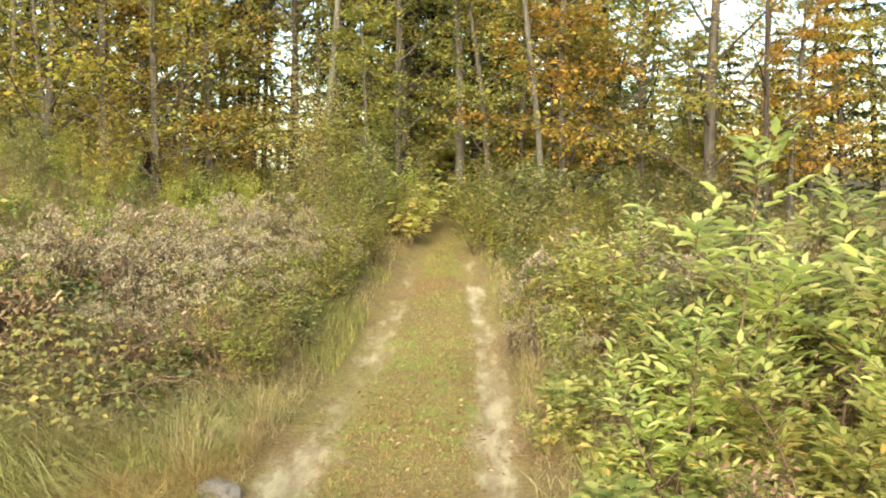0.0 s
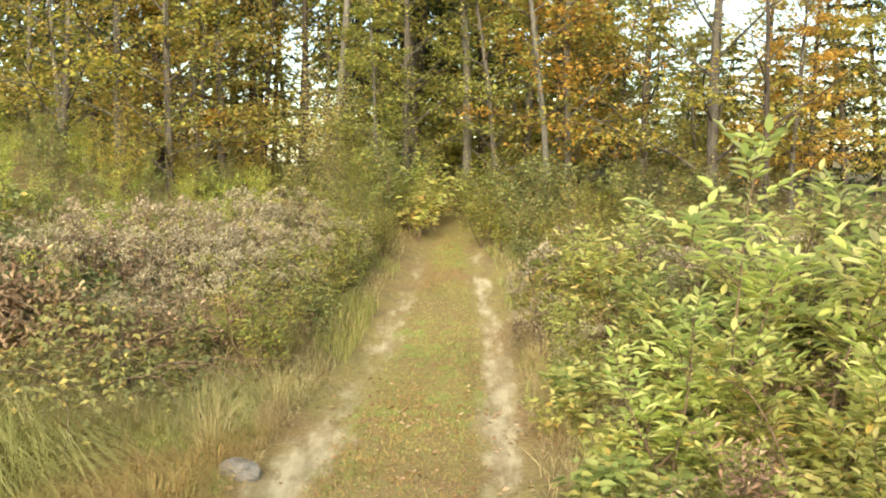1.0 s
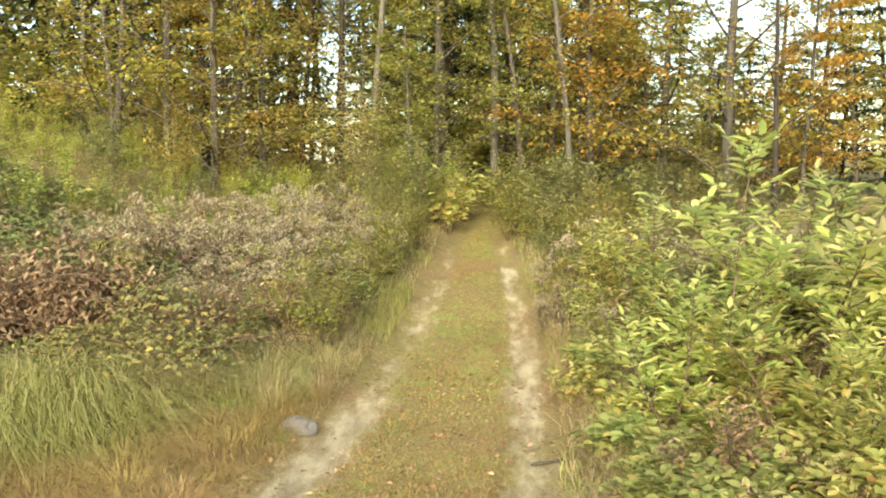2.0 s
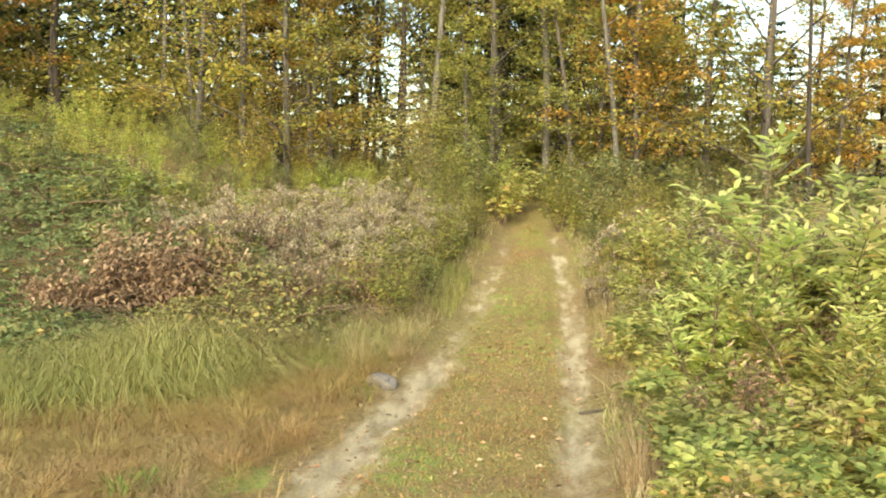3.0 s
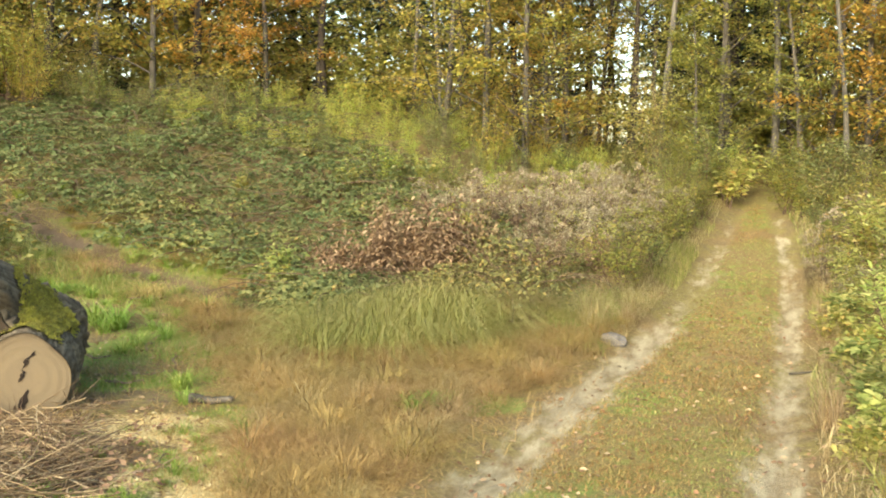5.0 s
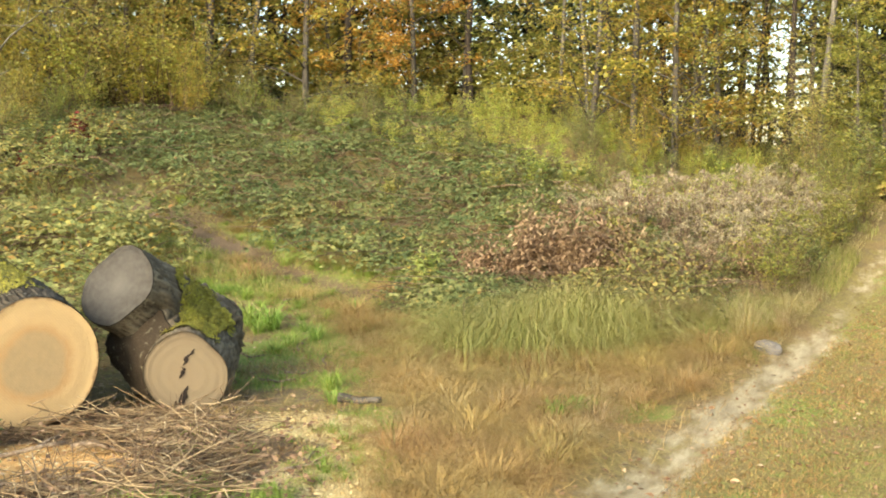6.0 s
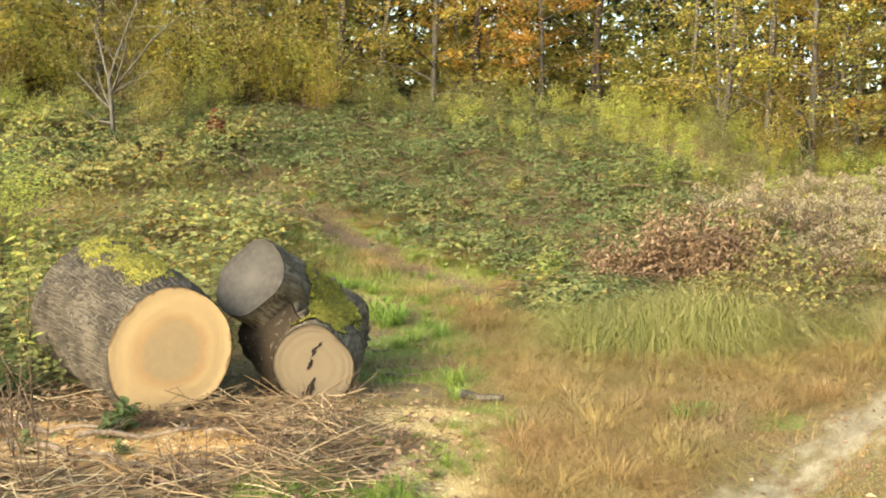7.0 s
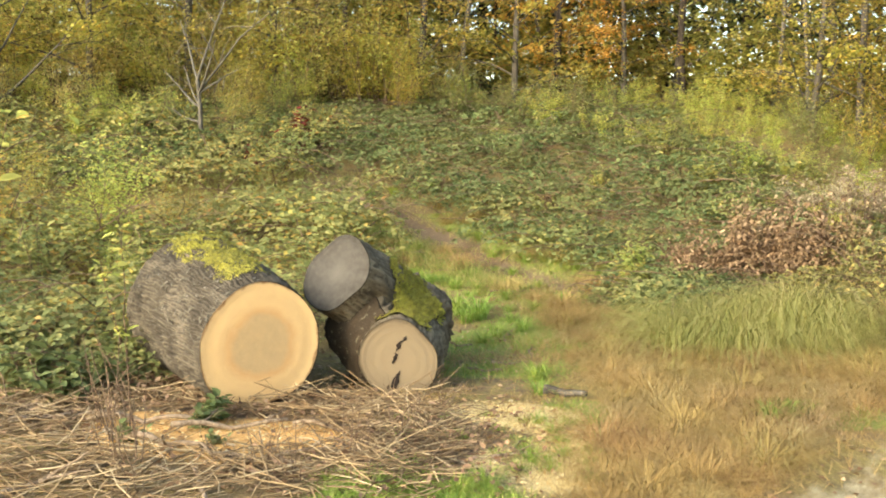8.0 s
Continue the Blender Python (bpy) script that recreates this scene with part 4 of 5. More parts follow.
plant([under], strew(18, -16, 4.5, 20.0, 23.0, 0.8, None, (0.8, 1.2)) + strew(26, 10, 34, 20.0, 23.0, 0.8, None, (0.8, 1.2)) + strew(20, 34, 66, 21.0, 24.0, 0.9, None, (0.8, 1.2)) + strew(4, 5, 9.5, 19.5, 22, 0.8, None, (0.35, 0.45)))
plant([thick_a], [(-10.0, 21.5, 0.4), (-12.4, 21.0, 0.38), (-15.0, 21.0, 0.38), (-17.6, 20.5, 0.4), (-20.5, 20.0, 0.45), (-8.0, 22.5, 0.42), (-5.4, 22.0, 0.52), (34.0, 22.0, 0.7), (37.0, 22.2, 0.6), (40.6, 22.0, 0.7), (45.0, 22.0, 0.6), (50.0, 22.0, 0.7), (29.5, 22.0, 0.7), (55.0, 21.5, 0.7), (60.0, 21.0, 0.7)])
far_places = strew(30, 9.5, 66, 24.5, 31, 1.3, size=(0.9, 1.2)) + strew(12, -8, 4.5, 25, 31, 1.2, size=(0.9, 1.1))
plant([thick_a, bare_a, thick_a], far_places)

# ---- young growth in front of the wood
sap_a = shrub("sapling", "yellow-green young sapling thicket", "sapling", "young growth on the slope", 1.4, 0.42, 4, 640, 0.06, 0.5, LEAF_SAPLING)
sap_b = shrub("sapling", "yellowing olive young sapling thicket", "sapling", "young growth on the slope", 1.2, 0.45, 5, 640, 0.058, 0.5, LEAF_YELLOWING)
sap_c = shrub("golden_bush", "tall golden-brown leafy bush", "bush", "young growth on the slope", 2.2, 1.3, 10, 1500, 0.058, 0.55, LEAF_BUSH)
sap_d = shrub("green_bush", "tall green leafy bush", "bush", "young growth on the slope", 1.5, 0.7, 7, 1200, 0.052, 0.5, LEAF_YELLOWING)
sap_e = shrub("yellow_bush", "tall yellow-green leafy bush", "bush", "young growth on the slope", 2.1, 1.1, 9, 1500, 0.060, 0.5, LEAF_SAPLING)
sap_f = shrub("russet_bush", "straggling bush with amber autumn leaves", "bush", "young growth on the slope", 2.0, 1.2, 9, 1500, 0.056, 0.55, LEAF_GOLD)


def belt_ok(x, y, a, r):
    """The thicket's lower border climbs towards the skid trail."""
    return x < rut_l(y) - 0.6 and r > np.interp(a, [4, 10, 17, 22, 28, 36], [14.7, 14.3, 14.4, 15.2, 16.6, 18.2]) and RNG.random() < smooth01(r, 14.0, 17.0) + 0.2


plant([sap_a, sap_b, sap_a, sap_a, sap_d, sap_a], [(a, r, k * np.interp(a, [4, 6.5, 9, 14, 22, 36], [0.60, 0.48, 0.52, 0.62, 0.66, 0.74])) for a, r, k in strew(190, 4.0, 37, 14.2, 20.2, 0.42, belt_ok, (0.5, 1.3))])
plant([sap_a, sap_b, sap_d], [(a, r, k) for a, r, k in strew(16, 19, 36, 13.6, 17.5, 0.9, lambda x, y, a, r: skid_gap(x, y) > 0.9, (0.3, 0.5))])
plant([sap_c, sap_e, sap_f, sap_d, sap_c, sap_e], strew(52, 38, 67, 18.6, 21.4, 0.7, None, (0.65, 1.1)))
plant([sap_c, sap_e], strew(38, 38, 66, 21.4, 23.6, 0.8, None, (1.3, 2.0)))
plant([sap_c, sap_e, sap_d, sap_a, sap_f], strew(34, 46, 67, 16.6, 18.8, 0.6, None, (0.5, 0.95)))
plant([sap_c, sap_e, sap_f], strew(30, 40, 67, 20.2, 22.4, 0.8, None, (1.3, 1.9)))
plant([sap_e, sap_c, sap_f, sap_c], strew(24, 40, 66, 18.8, 20.0, 0.75, None, (1.0, 1.35)))
plant([sap_d, sap_f, sap_d, sap_b], strew(34, -15, 15, 17.0, 19.4, 0.5, lambda x, y, a, r: abs(x - 0.5 * (rut_l(y) + rut_r(y))) > 0.75, (0.5, 0.85)))
plant([sap_c, sap_f], [(35.7, 19.7, 1.0), (34.6, 20.4, 0.8), (37.2, 20.2, 0.9), (32.4, 20.6, 0.6), (29.4, 20.8, 0.55)])
plant([sap_e, sap_c], [(3.7, 16.4, 0.5), (5.5, 17.0, 0.72), (4.3, 16.6, 0.55), (5.0, 17.6, 0.8)])
limb_tree = tree("thin_tree", "thin dark tree with nearly bare crooked limbs", "", 4.6, 0.04, 0.03, 0.30, 12, 420, 0.06, LEAF_ORANGE, BARK_DARK, 0.34)
plant([limb_tree], [(-13.3, 15.0, 1.0)])
plant([sap_b, sap_f, sap_d, sap_b], strew(34, 46, 67, 11.0, 17.5, 0.7, lambda x, y, a, r: skid_gap(x, y) > 0.9 and a > 52, (0.28, 0.5)))
plant([sap_f, sap_b, sap_e], strew(16, 51, 66, 9.2, 14.0, 0.8, lambda x, y, a, r: skid_gap(x, y) > 0.9, (0.3, 0.48)))
plant([sap_d, sap_a], [(3.0, 15.6, 0.75), (2.3, 16.6, 0.85), (4.4, 15.2, 0.7), (1.6, 17.2, 0.7), (5.0, 16.4, 0.8), (3.6, 16.6, 1.0), (0.9, 18.0, 0.8)])

# ---- brambles on the slope
br_a = bramble("low dark green bramble mound", 0.70, 0.32, 900, 0.060, LEAF_BRAMBLE)
br_b = bramble("low dark green bramble mound", 0.64, 0.27, 840, 0.056, LEAF_BRAMBLE)
br_d = bramble("tall pale green raspberry thicket with yellow and orange leaves", 0.66, 0.50, 960, 0.060, LEAF_RASPBERRY)
br_e = bramble("straggling bramble with yellowed and brown leaves", 0.62, 0.46, 800, 0.052, LEAF_AMBER, 10)
br_c = bramble("yellowing bramble and raspberry mound", 0.62, 0.42, 840, 0.060, LEAF_YELLOWING)


def slope_ok(x, y, az, r):
    edge = np.interp(az, [8, 13, 14, 21, 22.5, 24, 27, 30, 33, 36, 39, 42, 60], [12.5, 12.0, 11.9, 11.8, 10.2, 9.9, 10.7, 11.8, 12.6, 13.7, 14.7, 15.7, 15.0])
    return edge < r < np.interp(az, [9, 16, 22, 26, 30], [13.8, 14.8, 16.4, 18.4, 20.6]) and skid_gap(x, y) > 0.5


plant([br_a, br_b, br_a, br_b, br_a, br_c], strew(250, 9, 56, 9.8, 20.6, 0.55, slope_ok, (0.75, 1.2)))
plant([br_d, br_d, br_c], strew(66, 42, 67, 8.4, 17.5, 0.64, lambda x, y, a, r: skid_gap(x, y) > 0.8 and (a > 45.5 or r > 9.6), (0.9, 1.4)))
plant([br_e, br_e, br_a], [(13.2, 9.75, 0.9, 1.35), (11.9, 9.7, 0.7, 1.3), (14.6, 9.9, 0.95, 1.3), (16.2, 10.1, 0.8, 1.0), (18.2, 10.2, 0.65), (20.2, 10.3, 0.65), (13.6, 10.5, 0.95, 1.3), (11.2, 10.2, 0.75), (10.0, 10.3, 0.75), (15.6, 10.5, 0.6)])
plant([br_a, br_c], [(22.9, 10.0, 0.8), (24.6, 10.0, 0.85), (26.4, 10.4, 0.8), (53.5, 7.9, 0.9), (56.5, 8.0, 1.0), (59.8, 8.2, 1.1), (63.0, 8.0, 1.1), (51.0, 8.7, 0.9)])

# ---- faded weeds and dead bush
gr_a = seed_weeds("faded goldenrod with grey-beige fluffy heads", 0.45, 0.80, 44, LEAF_PLUME_SHADE)
gr_b = seed_weeds("faded goldenrod with grey-beige fluffy heads", 0.40, 0.70, 32, LEAF_OLIVE)
plant([gr_a, gr_b], [(14.6, 12.1, 0.9), (13.0, 12.2, 0.95), (11.4, 12.4, 0.95), (9.8, 12.6, 0.9), (8.4, 12.8, 0.9), (15.6, 12.9, 1.0), (13.8, 13.2, 1.1), (11.8, 13.4, 1.1), (10.0, 13.6, 1.0), (8.0, 13.8, 0.95),
                     (11.4, 11.4, 0.75), (9.0, 11.5, 0.75), (7.2, 12.2, 0.8), (6.6, 13.2, 0.8), (16.9, 13.4, 0.9), (9.0, 14.6, 1.0), (7.0, 14.8, 0.9), (4.9, 13.6, 0.8)])
dead = shrub("withered_bush", "withered bush with curled reddish-brown leaves", "bush", "withered bushes", 0.85, 0.8, 12, 1200, 0.064, 0.45, LEAF_DEAD, True, droop=0.6)
plant([dead], [(18.6, 11.2, 1.0), (20.8, 11.0, 0.95), (17.0, 11.1, 1.05), (22.8, 10.9, 0.85), (15.4, 11.2, 0.95), (24.0, 11.2, 0.6), (19.8, 11.7, 1.0), (8.2, 10.9, 0.6), (9.7, 10.5, 0.65), (11.6, 10.7, 0.6), (13.6, 10.8, 0.55), (6.4, 11.4, 0.5), (24.5, 12.5, 0.4), (31.0, 14.0, 0.4), (20.4, 11.2, 0.5, 2.4), (18.0, 11.0, 0.4, 2.0)])
lime_small = shrub("lime_shrub", "small bright lime-green shrub", "shrub", "", 0.7, 0.5, 6, 420, 0.08, 0.5, LEAF_LIME)
plant([lime_small], [(26.2, 10.9, 1.0), (22.3, 14.6, 1.0), (14.8, 14.2, 1.0), (1.5, 15.7, 1.25), (0.9, 16.6, 1.4), (-2.3, 15.0, 1.0), (-2.5, 15.9, 1.2), (-5.4, 12.2, 1.4), (-6.6, 12.0, 1.5), (28.5, 14.5, 0.8), (49.0, 9.0, 0.7)])
redleaf = shrub("red_shrub", "straggling shrub with dark red leaves", "shrub", "", 0.8, 0.8, 5, 260, 0.10, 0.45, LEAF_RED)
plant([redleaf], [(45.0, 16.6, 0.8), (46.2, 16.0, 0.7), (41.0, 17.2, 0.5), (12.6, 13.9, 0.7), (47.8, 15.6, 0.6), (43.6, 17.4, 0.6), (49.4, 16.4, 0.5)])

# ---- left bank of the track
bank_a = shrub("bank_weed", "tangled green and straw weeds on the bank", "weeds", "weeds on the bank", 0.75, 0.5, 8, 620, 0.06, 0.3, LEAF_OLIVE)
bank_b = shrub("bank_weed", "tangled yellowing weeds on the bank", "weeds", "weeds on the bank", 0.6, 0.5, 8, 580, 0.06, 0.35, LEAF_YELLOWING)
bank = []
for k in range(26):
    y = 10.2 + k * 0.26
    for off in (0.55, 1.0):
        x = float(rut_l(y)) - off * np.interp(y, [10, 16], [1.0, 0.6]) - RNG.uniform(0, 0.25)
        bank.append((math.degrees(math.atan2(-x, y)), math.hypot(x, y), RNG.uniform(0.6, 0.95) * np.interp(y, [10, 12], [0.75, 1.0])))
plant([bank_a, bank_b, bank_a], bank)

# ---- right side
rb_a = shrub("hedge_shrub", "dense green roadside shrub", "shrub", "shrubs along the track", 1.0, 0.8, 9, 1700, 0.058, 0.5, LEAF_YELLOWING)
rb_b = shrub("hedge_shrub", "dense green roadside shrub", "shrub", "shrubs along the track", 0.9, 0.7, 9, 1500, 0.052, 0.5, LEAF_OLIVE)
rb_c = shrub("lime_bush", "yellow-green broad-leaved shrub by the track", "shrub", "broad-leaved shrubs", 1.15, 0.9, 10, 1500, 0.07, 0.40, LEAF_LIME, True, thick=0.008)
rb_g = shrub("russet_weed", "brown and straw tangled stalks among the shrubs", "weeds", "undergrowth by the track", 0.8, 0.6, 9, 420, 0.06, 0.35, LEAF_DEAD, droop=0.3, thick=0.005)
rb_e = shrub("low_shrub", "low broad-leaved yellow-green undergrowth", "shrub", "undergrowth by the track", 0.50, 0.5, 7, 340, 0.08, 0.6, LEAF_LIME, True, thick=0.005)
rb_f = shrub("low_shrub", "low broad-leaved green undergrowth", "shrub", "undergrowth by the track", 0.45, 0.5, 7, 340, 0.085, 0.68, LEAF_ASH, True, thick=0.005)
plant([rb_b, rb_a], [(-1.5, 15.4, 0.8), (-2.3, 14.8, 0.8), (-1.2, 16.6, 0.8), (-3.4, 14.6, 0.95), (-4.6, 14.2, 0.9), (-2.6, 16.0, 1.1), (-5.6, 15.0, 1.0), (-4.0, 15.8, 1.1), (-7.0, 15.4, 1.1), (-8.6, 15.0, 1.1), (-6.4, 13.6, 0.9),
                     (-3.6, 13.2, 0.7), (-5.0, 12.8, 0.8), (-8.2, 13.6, 1.0), (-10.2, 14.6, 1.2), (-12.4, 14.2, 1.2), (-14.6, 13.8, 1.2), (-17.0, 13.6, 1.2), (-20.0, 13.0, 1.2), (-0.4, 17.8, 0.7), (-2.0, 17.4, 1.1), (-11.0, 12.8, 1.0), (-23.0, 12.0, 1.2)])
plant([rb_c, rb_a], [(-6.0, 11.6, 0.75), (-7.6, 11.2, 0.8), (-4.6, 11.2, 0.55), (-9.4, 11.4, 0.85), (-11.2, 11.0, 1.0), (-13.4, 11.2, 1.0), (-15.6, 10.8, 1.1), (-18.0, 10.6, 1.1), (-21.0, 10.2, 1.1), (-6.6, 10.2, 0.55), (-8.6, 10.2, 0.65), (-25.0, 9.5, 1.2)])


def elder(label, height, lean, stems, first=0.3, mat=None, blade=0.10):
    """Arching stems with opposite compound leaves, each of three pairs of leaflets and one at the tip."""
    root = tagged(new("elder_shrub"), label, "shrub", "elder shrubs")
    wood, green = Geo(), Geo()

    def clothe(pts, begin, gap):
        seg = np.linalg.norm(np.diff(pts, axis=0), axis=1)
        run = np.concatenate([[0], np.cumsum(seg)])
        turn = np.random.rand() * 3.14
        for d in np.append(np.arange(begin * run[-1], run[-1], gap), run[-1]):
            p = np.array([np.interp(d, run, pts[:, k]) for k in range(3)])
            turn += 1.57 + np.random.normal(0, 0.2)
            for side in (0.0, 3.14):
                a = turn + side + np.random.normal(0, 0.15)
                rise = np.interp(d / run[-1], [begin, 1], [0.35, 1.3]) + np.random.normal(0, 0.15)
                ln = blade * np.random.uniform(1.4, 2.1)
                rachis = wander(p, (math.cos(a), math.sin(a), rise), ln, 4, 0.04, -0.07)
                tube(wood, rachis, np.linspace(0.003, 0.0015, 5), 3)
                ways = unit(rachis[4] - rachis[0])
                flat = unit(np.cross(ways, [0, 0, 1.0]))
                foot = np.array([rachis[1], rachis[1], rachis[2], rachis[2], rachis[3], rachis[3], rachis[4]])
                out = np.array([flat, -flat, flat, -flat, flat, -flat, flat * 0]) * 0.95 + ways * 0.75 + np.random.normal(0, 0.14, (7, 3))
                L = blade * np.random.uniform(0.7, 1.15, 7)
                leaves(green, foot, out, np.array([0, 0, 1.0]) + np.random.normal(0, 0.25, (7, 3)), L, L * 0.40, True)
    for k in range(stems):
        a = np.random.rand() * 6.283
        h = height * (1.0 if k == 0 else np.random.uniform(0.45, 0.85))
        way = (lean[0], lean[1], 1.0) if k == 0 else (0.4 * math.cos(a), 0.4 * math.sin(a), 1.0)
        pts = wander(np.random.normal(0, 0.06, 3) * [1, 1, 0], way, h, 8, 0.07, 0.0)
        tube(wood, pts, np.linspace(0.011, 0.004, 9), 5)
        clothe(pts, first if k == 0 else 0.3, 0.13)
        for _ in range(2):
            b, i = np.random.rand() * 6.283, np.random.randint(3, 7)
            twig = wander(pts[i], (math.cos(b), math.sin(b), 0.8), h * 0.28, 4, 0.08)
            tube(wood, twig, np.linspace(0.006, 0.003, 5), 4)
            clothe(twig, 0.4, 0.11)
    part("woody_stem", wood, STEM, root)
    part("foliage", green, mat or LEAF_ELDER, root)
    return root


def on_plan(x, y, size=1.0, tall=1.0, kind=0):
    return (math.degrees(math.atan2(-x, y)), math.hypot(x, y), size, tall, kind)


eld_tall = elder("tall elder shoot with pale leaf sprays at its top", 2.55, (0.13, 0.0), 1, 0.66, None, 0.16)
eld_mid = elder("slender elder shoot with pale leaf sprays", 1.95, (0.02, 0.0), 1, 0.66, None, 0.14)
eld_mid.matrix_basis = stand(*on_plan(1.58, 9.2)[:2])
eld_a = elder("bushy elder with fresh pale green leaflets", 1.25, (0.1, 0.1), 4, 0.4, None, 0.105)
eld_b = elder("bushy elder with yellow-green leaflets", 1.05, (-0.2, 0.1), 5, 0.3, LEAF_LIME)
eld_tall.matrix_basis = stand(*on_plan(2.12, 9.25)[:2])
plant([rb_f, rb_e], [on_plan(0.75, 7.2, 0.75), on_plan(0.98, 6.9, 0.8), on_plan(0.8, 7.7, 0.75), on_plan(1.1, 7.5, 0.9), on_plan(1.25, 6.6, 0.8), on_plan(1.0, 8.2, 0.85), on_plan(1.45, 6.9, 0.9), on_plan(0.72, 6.6, 0.6), on_plan(1.7, 7.3, 1.0), on_plan(1.95, 6.8, 1.0), on_plan(2.3, 7.5, 1.1), on_plan(1.6, 8.0, 1.0), on_plan(2.6, 7.0, 1.1), on_plan(1.9, 8.0, 1.1), on_plan(2.6, 8.0, 1.2)])
plant([eld_a, eld_b], [on_plan(1.6, 9.2, 1.05, 1.05, 0), on_plan(1.2, 8.85, 0.85, 1, 0), on_plan(1.95, 8.7, 0.95, 1, 1), on_plan(2.5, 9.0, 1.0, 1, 0), on_plan(1.75, 10.0, 1.05, 1, 1), on_plan(2.7, 9.9, 1.25, 1, 0), on_plan(1.35, 10.3, 0.85, 1, 1), on_plan(2.3, 10.8, 1.2, 1, 0),
                       on_plan(3.2, 9.4, 1.2, 1, 1), on_plan(1.45, 11.6, 0.9, 1, 0), on_plan(3.2, 10.8, 1.3, 1, 1), on_plan(2.1, 8.1, 0.75, 1, 1), on_plan(2.75, 8.3, 0.9, 1, 0), on_plan(1.45, 8.3, 0.6, 1, 1)])
plant([rb_g], [on_plan(1.35, 9.6, 0.8), on_plan(1.1, 9.4, 0.7), on_plan(1.9, 9.6, 1.0), on_plan(2.4, 9.5, 1.1), on_plan(2.9, 10.4, 1.2), on_plan(1.6, 10.9, 1.0), on_plan(1.25, 11.2, 0.8), on_plan(1.3, 7.2, 0.6), on_plan(1.8, 7.6, 0.7), on_plan(2.2, 7.2, 0.7)])
low = strew(100, -30, -4.2, 5.6, 10.8, 0.27, lambda x, y, a, r: grain(x, y, 1.7, 77) > 0.36 and x > rut_r(y) + np.interp(y, [5, 7, 9, 11], [0.42, 0.42, 0.40, 0.40]), (0.55, 1.0))
plant([rb_e, rb_f, rb_f, rb_e, rb_g], [(a, r, k * (0.6 if i % 5 == 4 else 1.0)) for i, (a, r, k) in enumerate(low)])

plant([gr_b, gr_a], [(-4.6, 12.2, 0.8), (-6.2, 12.9, 0.9), (-3.6, 12.6, 0.6), (-8.0, 12.4, 0.9), (-10.2, 12.2, 1.0), (-12.6, 12.4, 1.1), (-5.4, 11.0, 0.6), (-4.0, 11.6, 0.6)])

# ---- bare snag on the slope
def build_snag():
    root = tagged(new("bare_snag"), "bare grey dead sapling with forked branches", "tree")
    g = Geo()
    stem = wander((0, 0, -0.05), (0.05, 0, 1), 1.3, 6, 0.05)
    tube(g, stem, np.linspace(0.042, 0.03, 7), 7)
    for a, up, ln, at in ((2.9, 1.0, 1.8, 5), (2.6, 0.6, 1.1, 5), (3.3, 1.7, 1.8, 6), (0.2, 1.1, 1.2, 6), (0.6, 0.6, 0.9, 4), (5.6, 0.6, 0.9, 4), (3.6, 0.5, 0.8, 5), (0.1, 0.2, 0.8, 3)):
        b = wander(stem[at], (-math.cos(a), -math.sin(a) * 0.3, up), ln, 6, 0.07)
        tube(g, b, np.linspace(0.022, 0.007, 7), 5)
        for _ in range(4):
            tube(g, wander(b[RNG.randint(2, 5)], np.random.normal(0, 0.6, 3) + [0, 0, 0.6], ln * 0.4, 4, 0.1), np.linspace(0.008, 0.003, 5), 3)
    part("branching_stem", g, BARK_PALE, root)
    root.matrix_basis = stand(50.3, 16.2)


build_snag()

# ---------------------------------------------------------------- small things on the ground


def build_stone():
    p = spot(7.45, 8.95)
    bm = bmesh.new()
    bmesh.ops.create_icosphere(bm, subdivisions=3, radius=1.0)
    for v in bm.verts:
        n = noise.noise(v.co * 1.3 + Vector((3, 1, 2)))
        v.co = Vector((v.co.x * 0.10, v.co.y * 0.085, max(v.co.z, -0.5) * 0.085)) * (1 + 0.35 * n)
    me = bpy.data.meshes.new("field_stone")
    bm.to_mesh(me)
    bm.free()
    me.materials.append(STONE)
    ob = new("field_stone", me)
    ob.matrix_basis = Matrix.Translation(p + Vector((0, 0, 0.03)))
    tagged(ob, "grey angular stone beside the wheel rut", "stone")


def build_stick(name, label, az, r, length, thick, heading, bent=0.12, mat=None, lift=0.02, group="", forks=0):
    root = tagged(new(name), label, "branch", group)
    g = Geo()
    a = radians(heading)
    pts = wander((-math.cos(a) * length / 2, -math.sin(a) * length / 2, thick), (math.cos(a), math.sin(a), 0), length, 8, bent)
    o = spot(az, r)
    for p in pts:
        p[2] = float(land(o.x + p[0], o.y + p[1])) - o.z + thick * 0.7 + lift * abs(math.sin(p[0] * 9))
    tube(g, pts, np.linspace(thick, thick * 0.55, 9), 7, True, 0.12)
    part("stem", g, mat or STICK, root)
    for _ in range(forks):
        k = Geo()
        i = RNG.randint(2, 6)
        tube(k, wander(pts[i], (math.cos(a + RNG.choice([-0.8, 0.8])), math.sin(a + RNG.choice([-0.8, 0.8])), 0.35), length * 0.35, 4, 0.12, -0.05), np.linspace(thick * 0.5, thick * 0.2, 5), 5)
        part("twig", k, mat or STICK, root)
    root.location = o
    return root


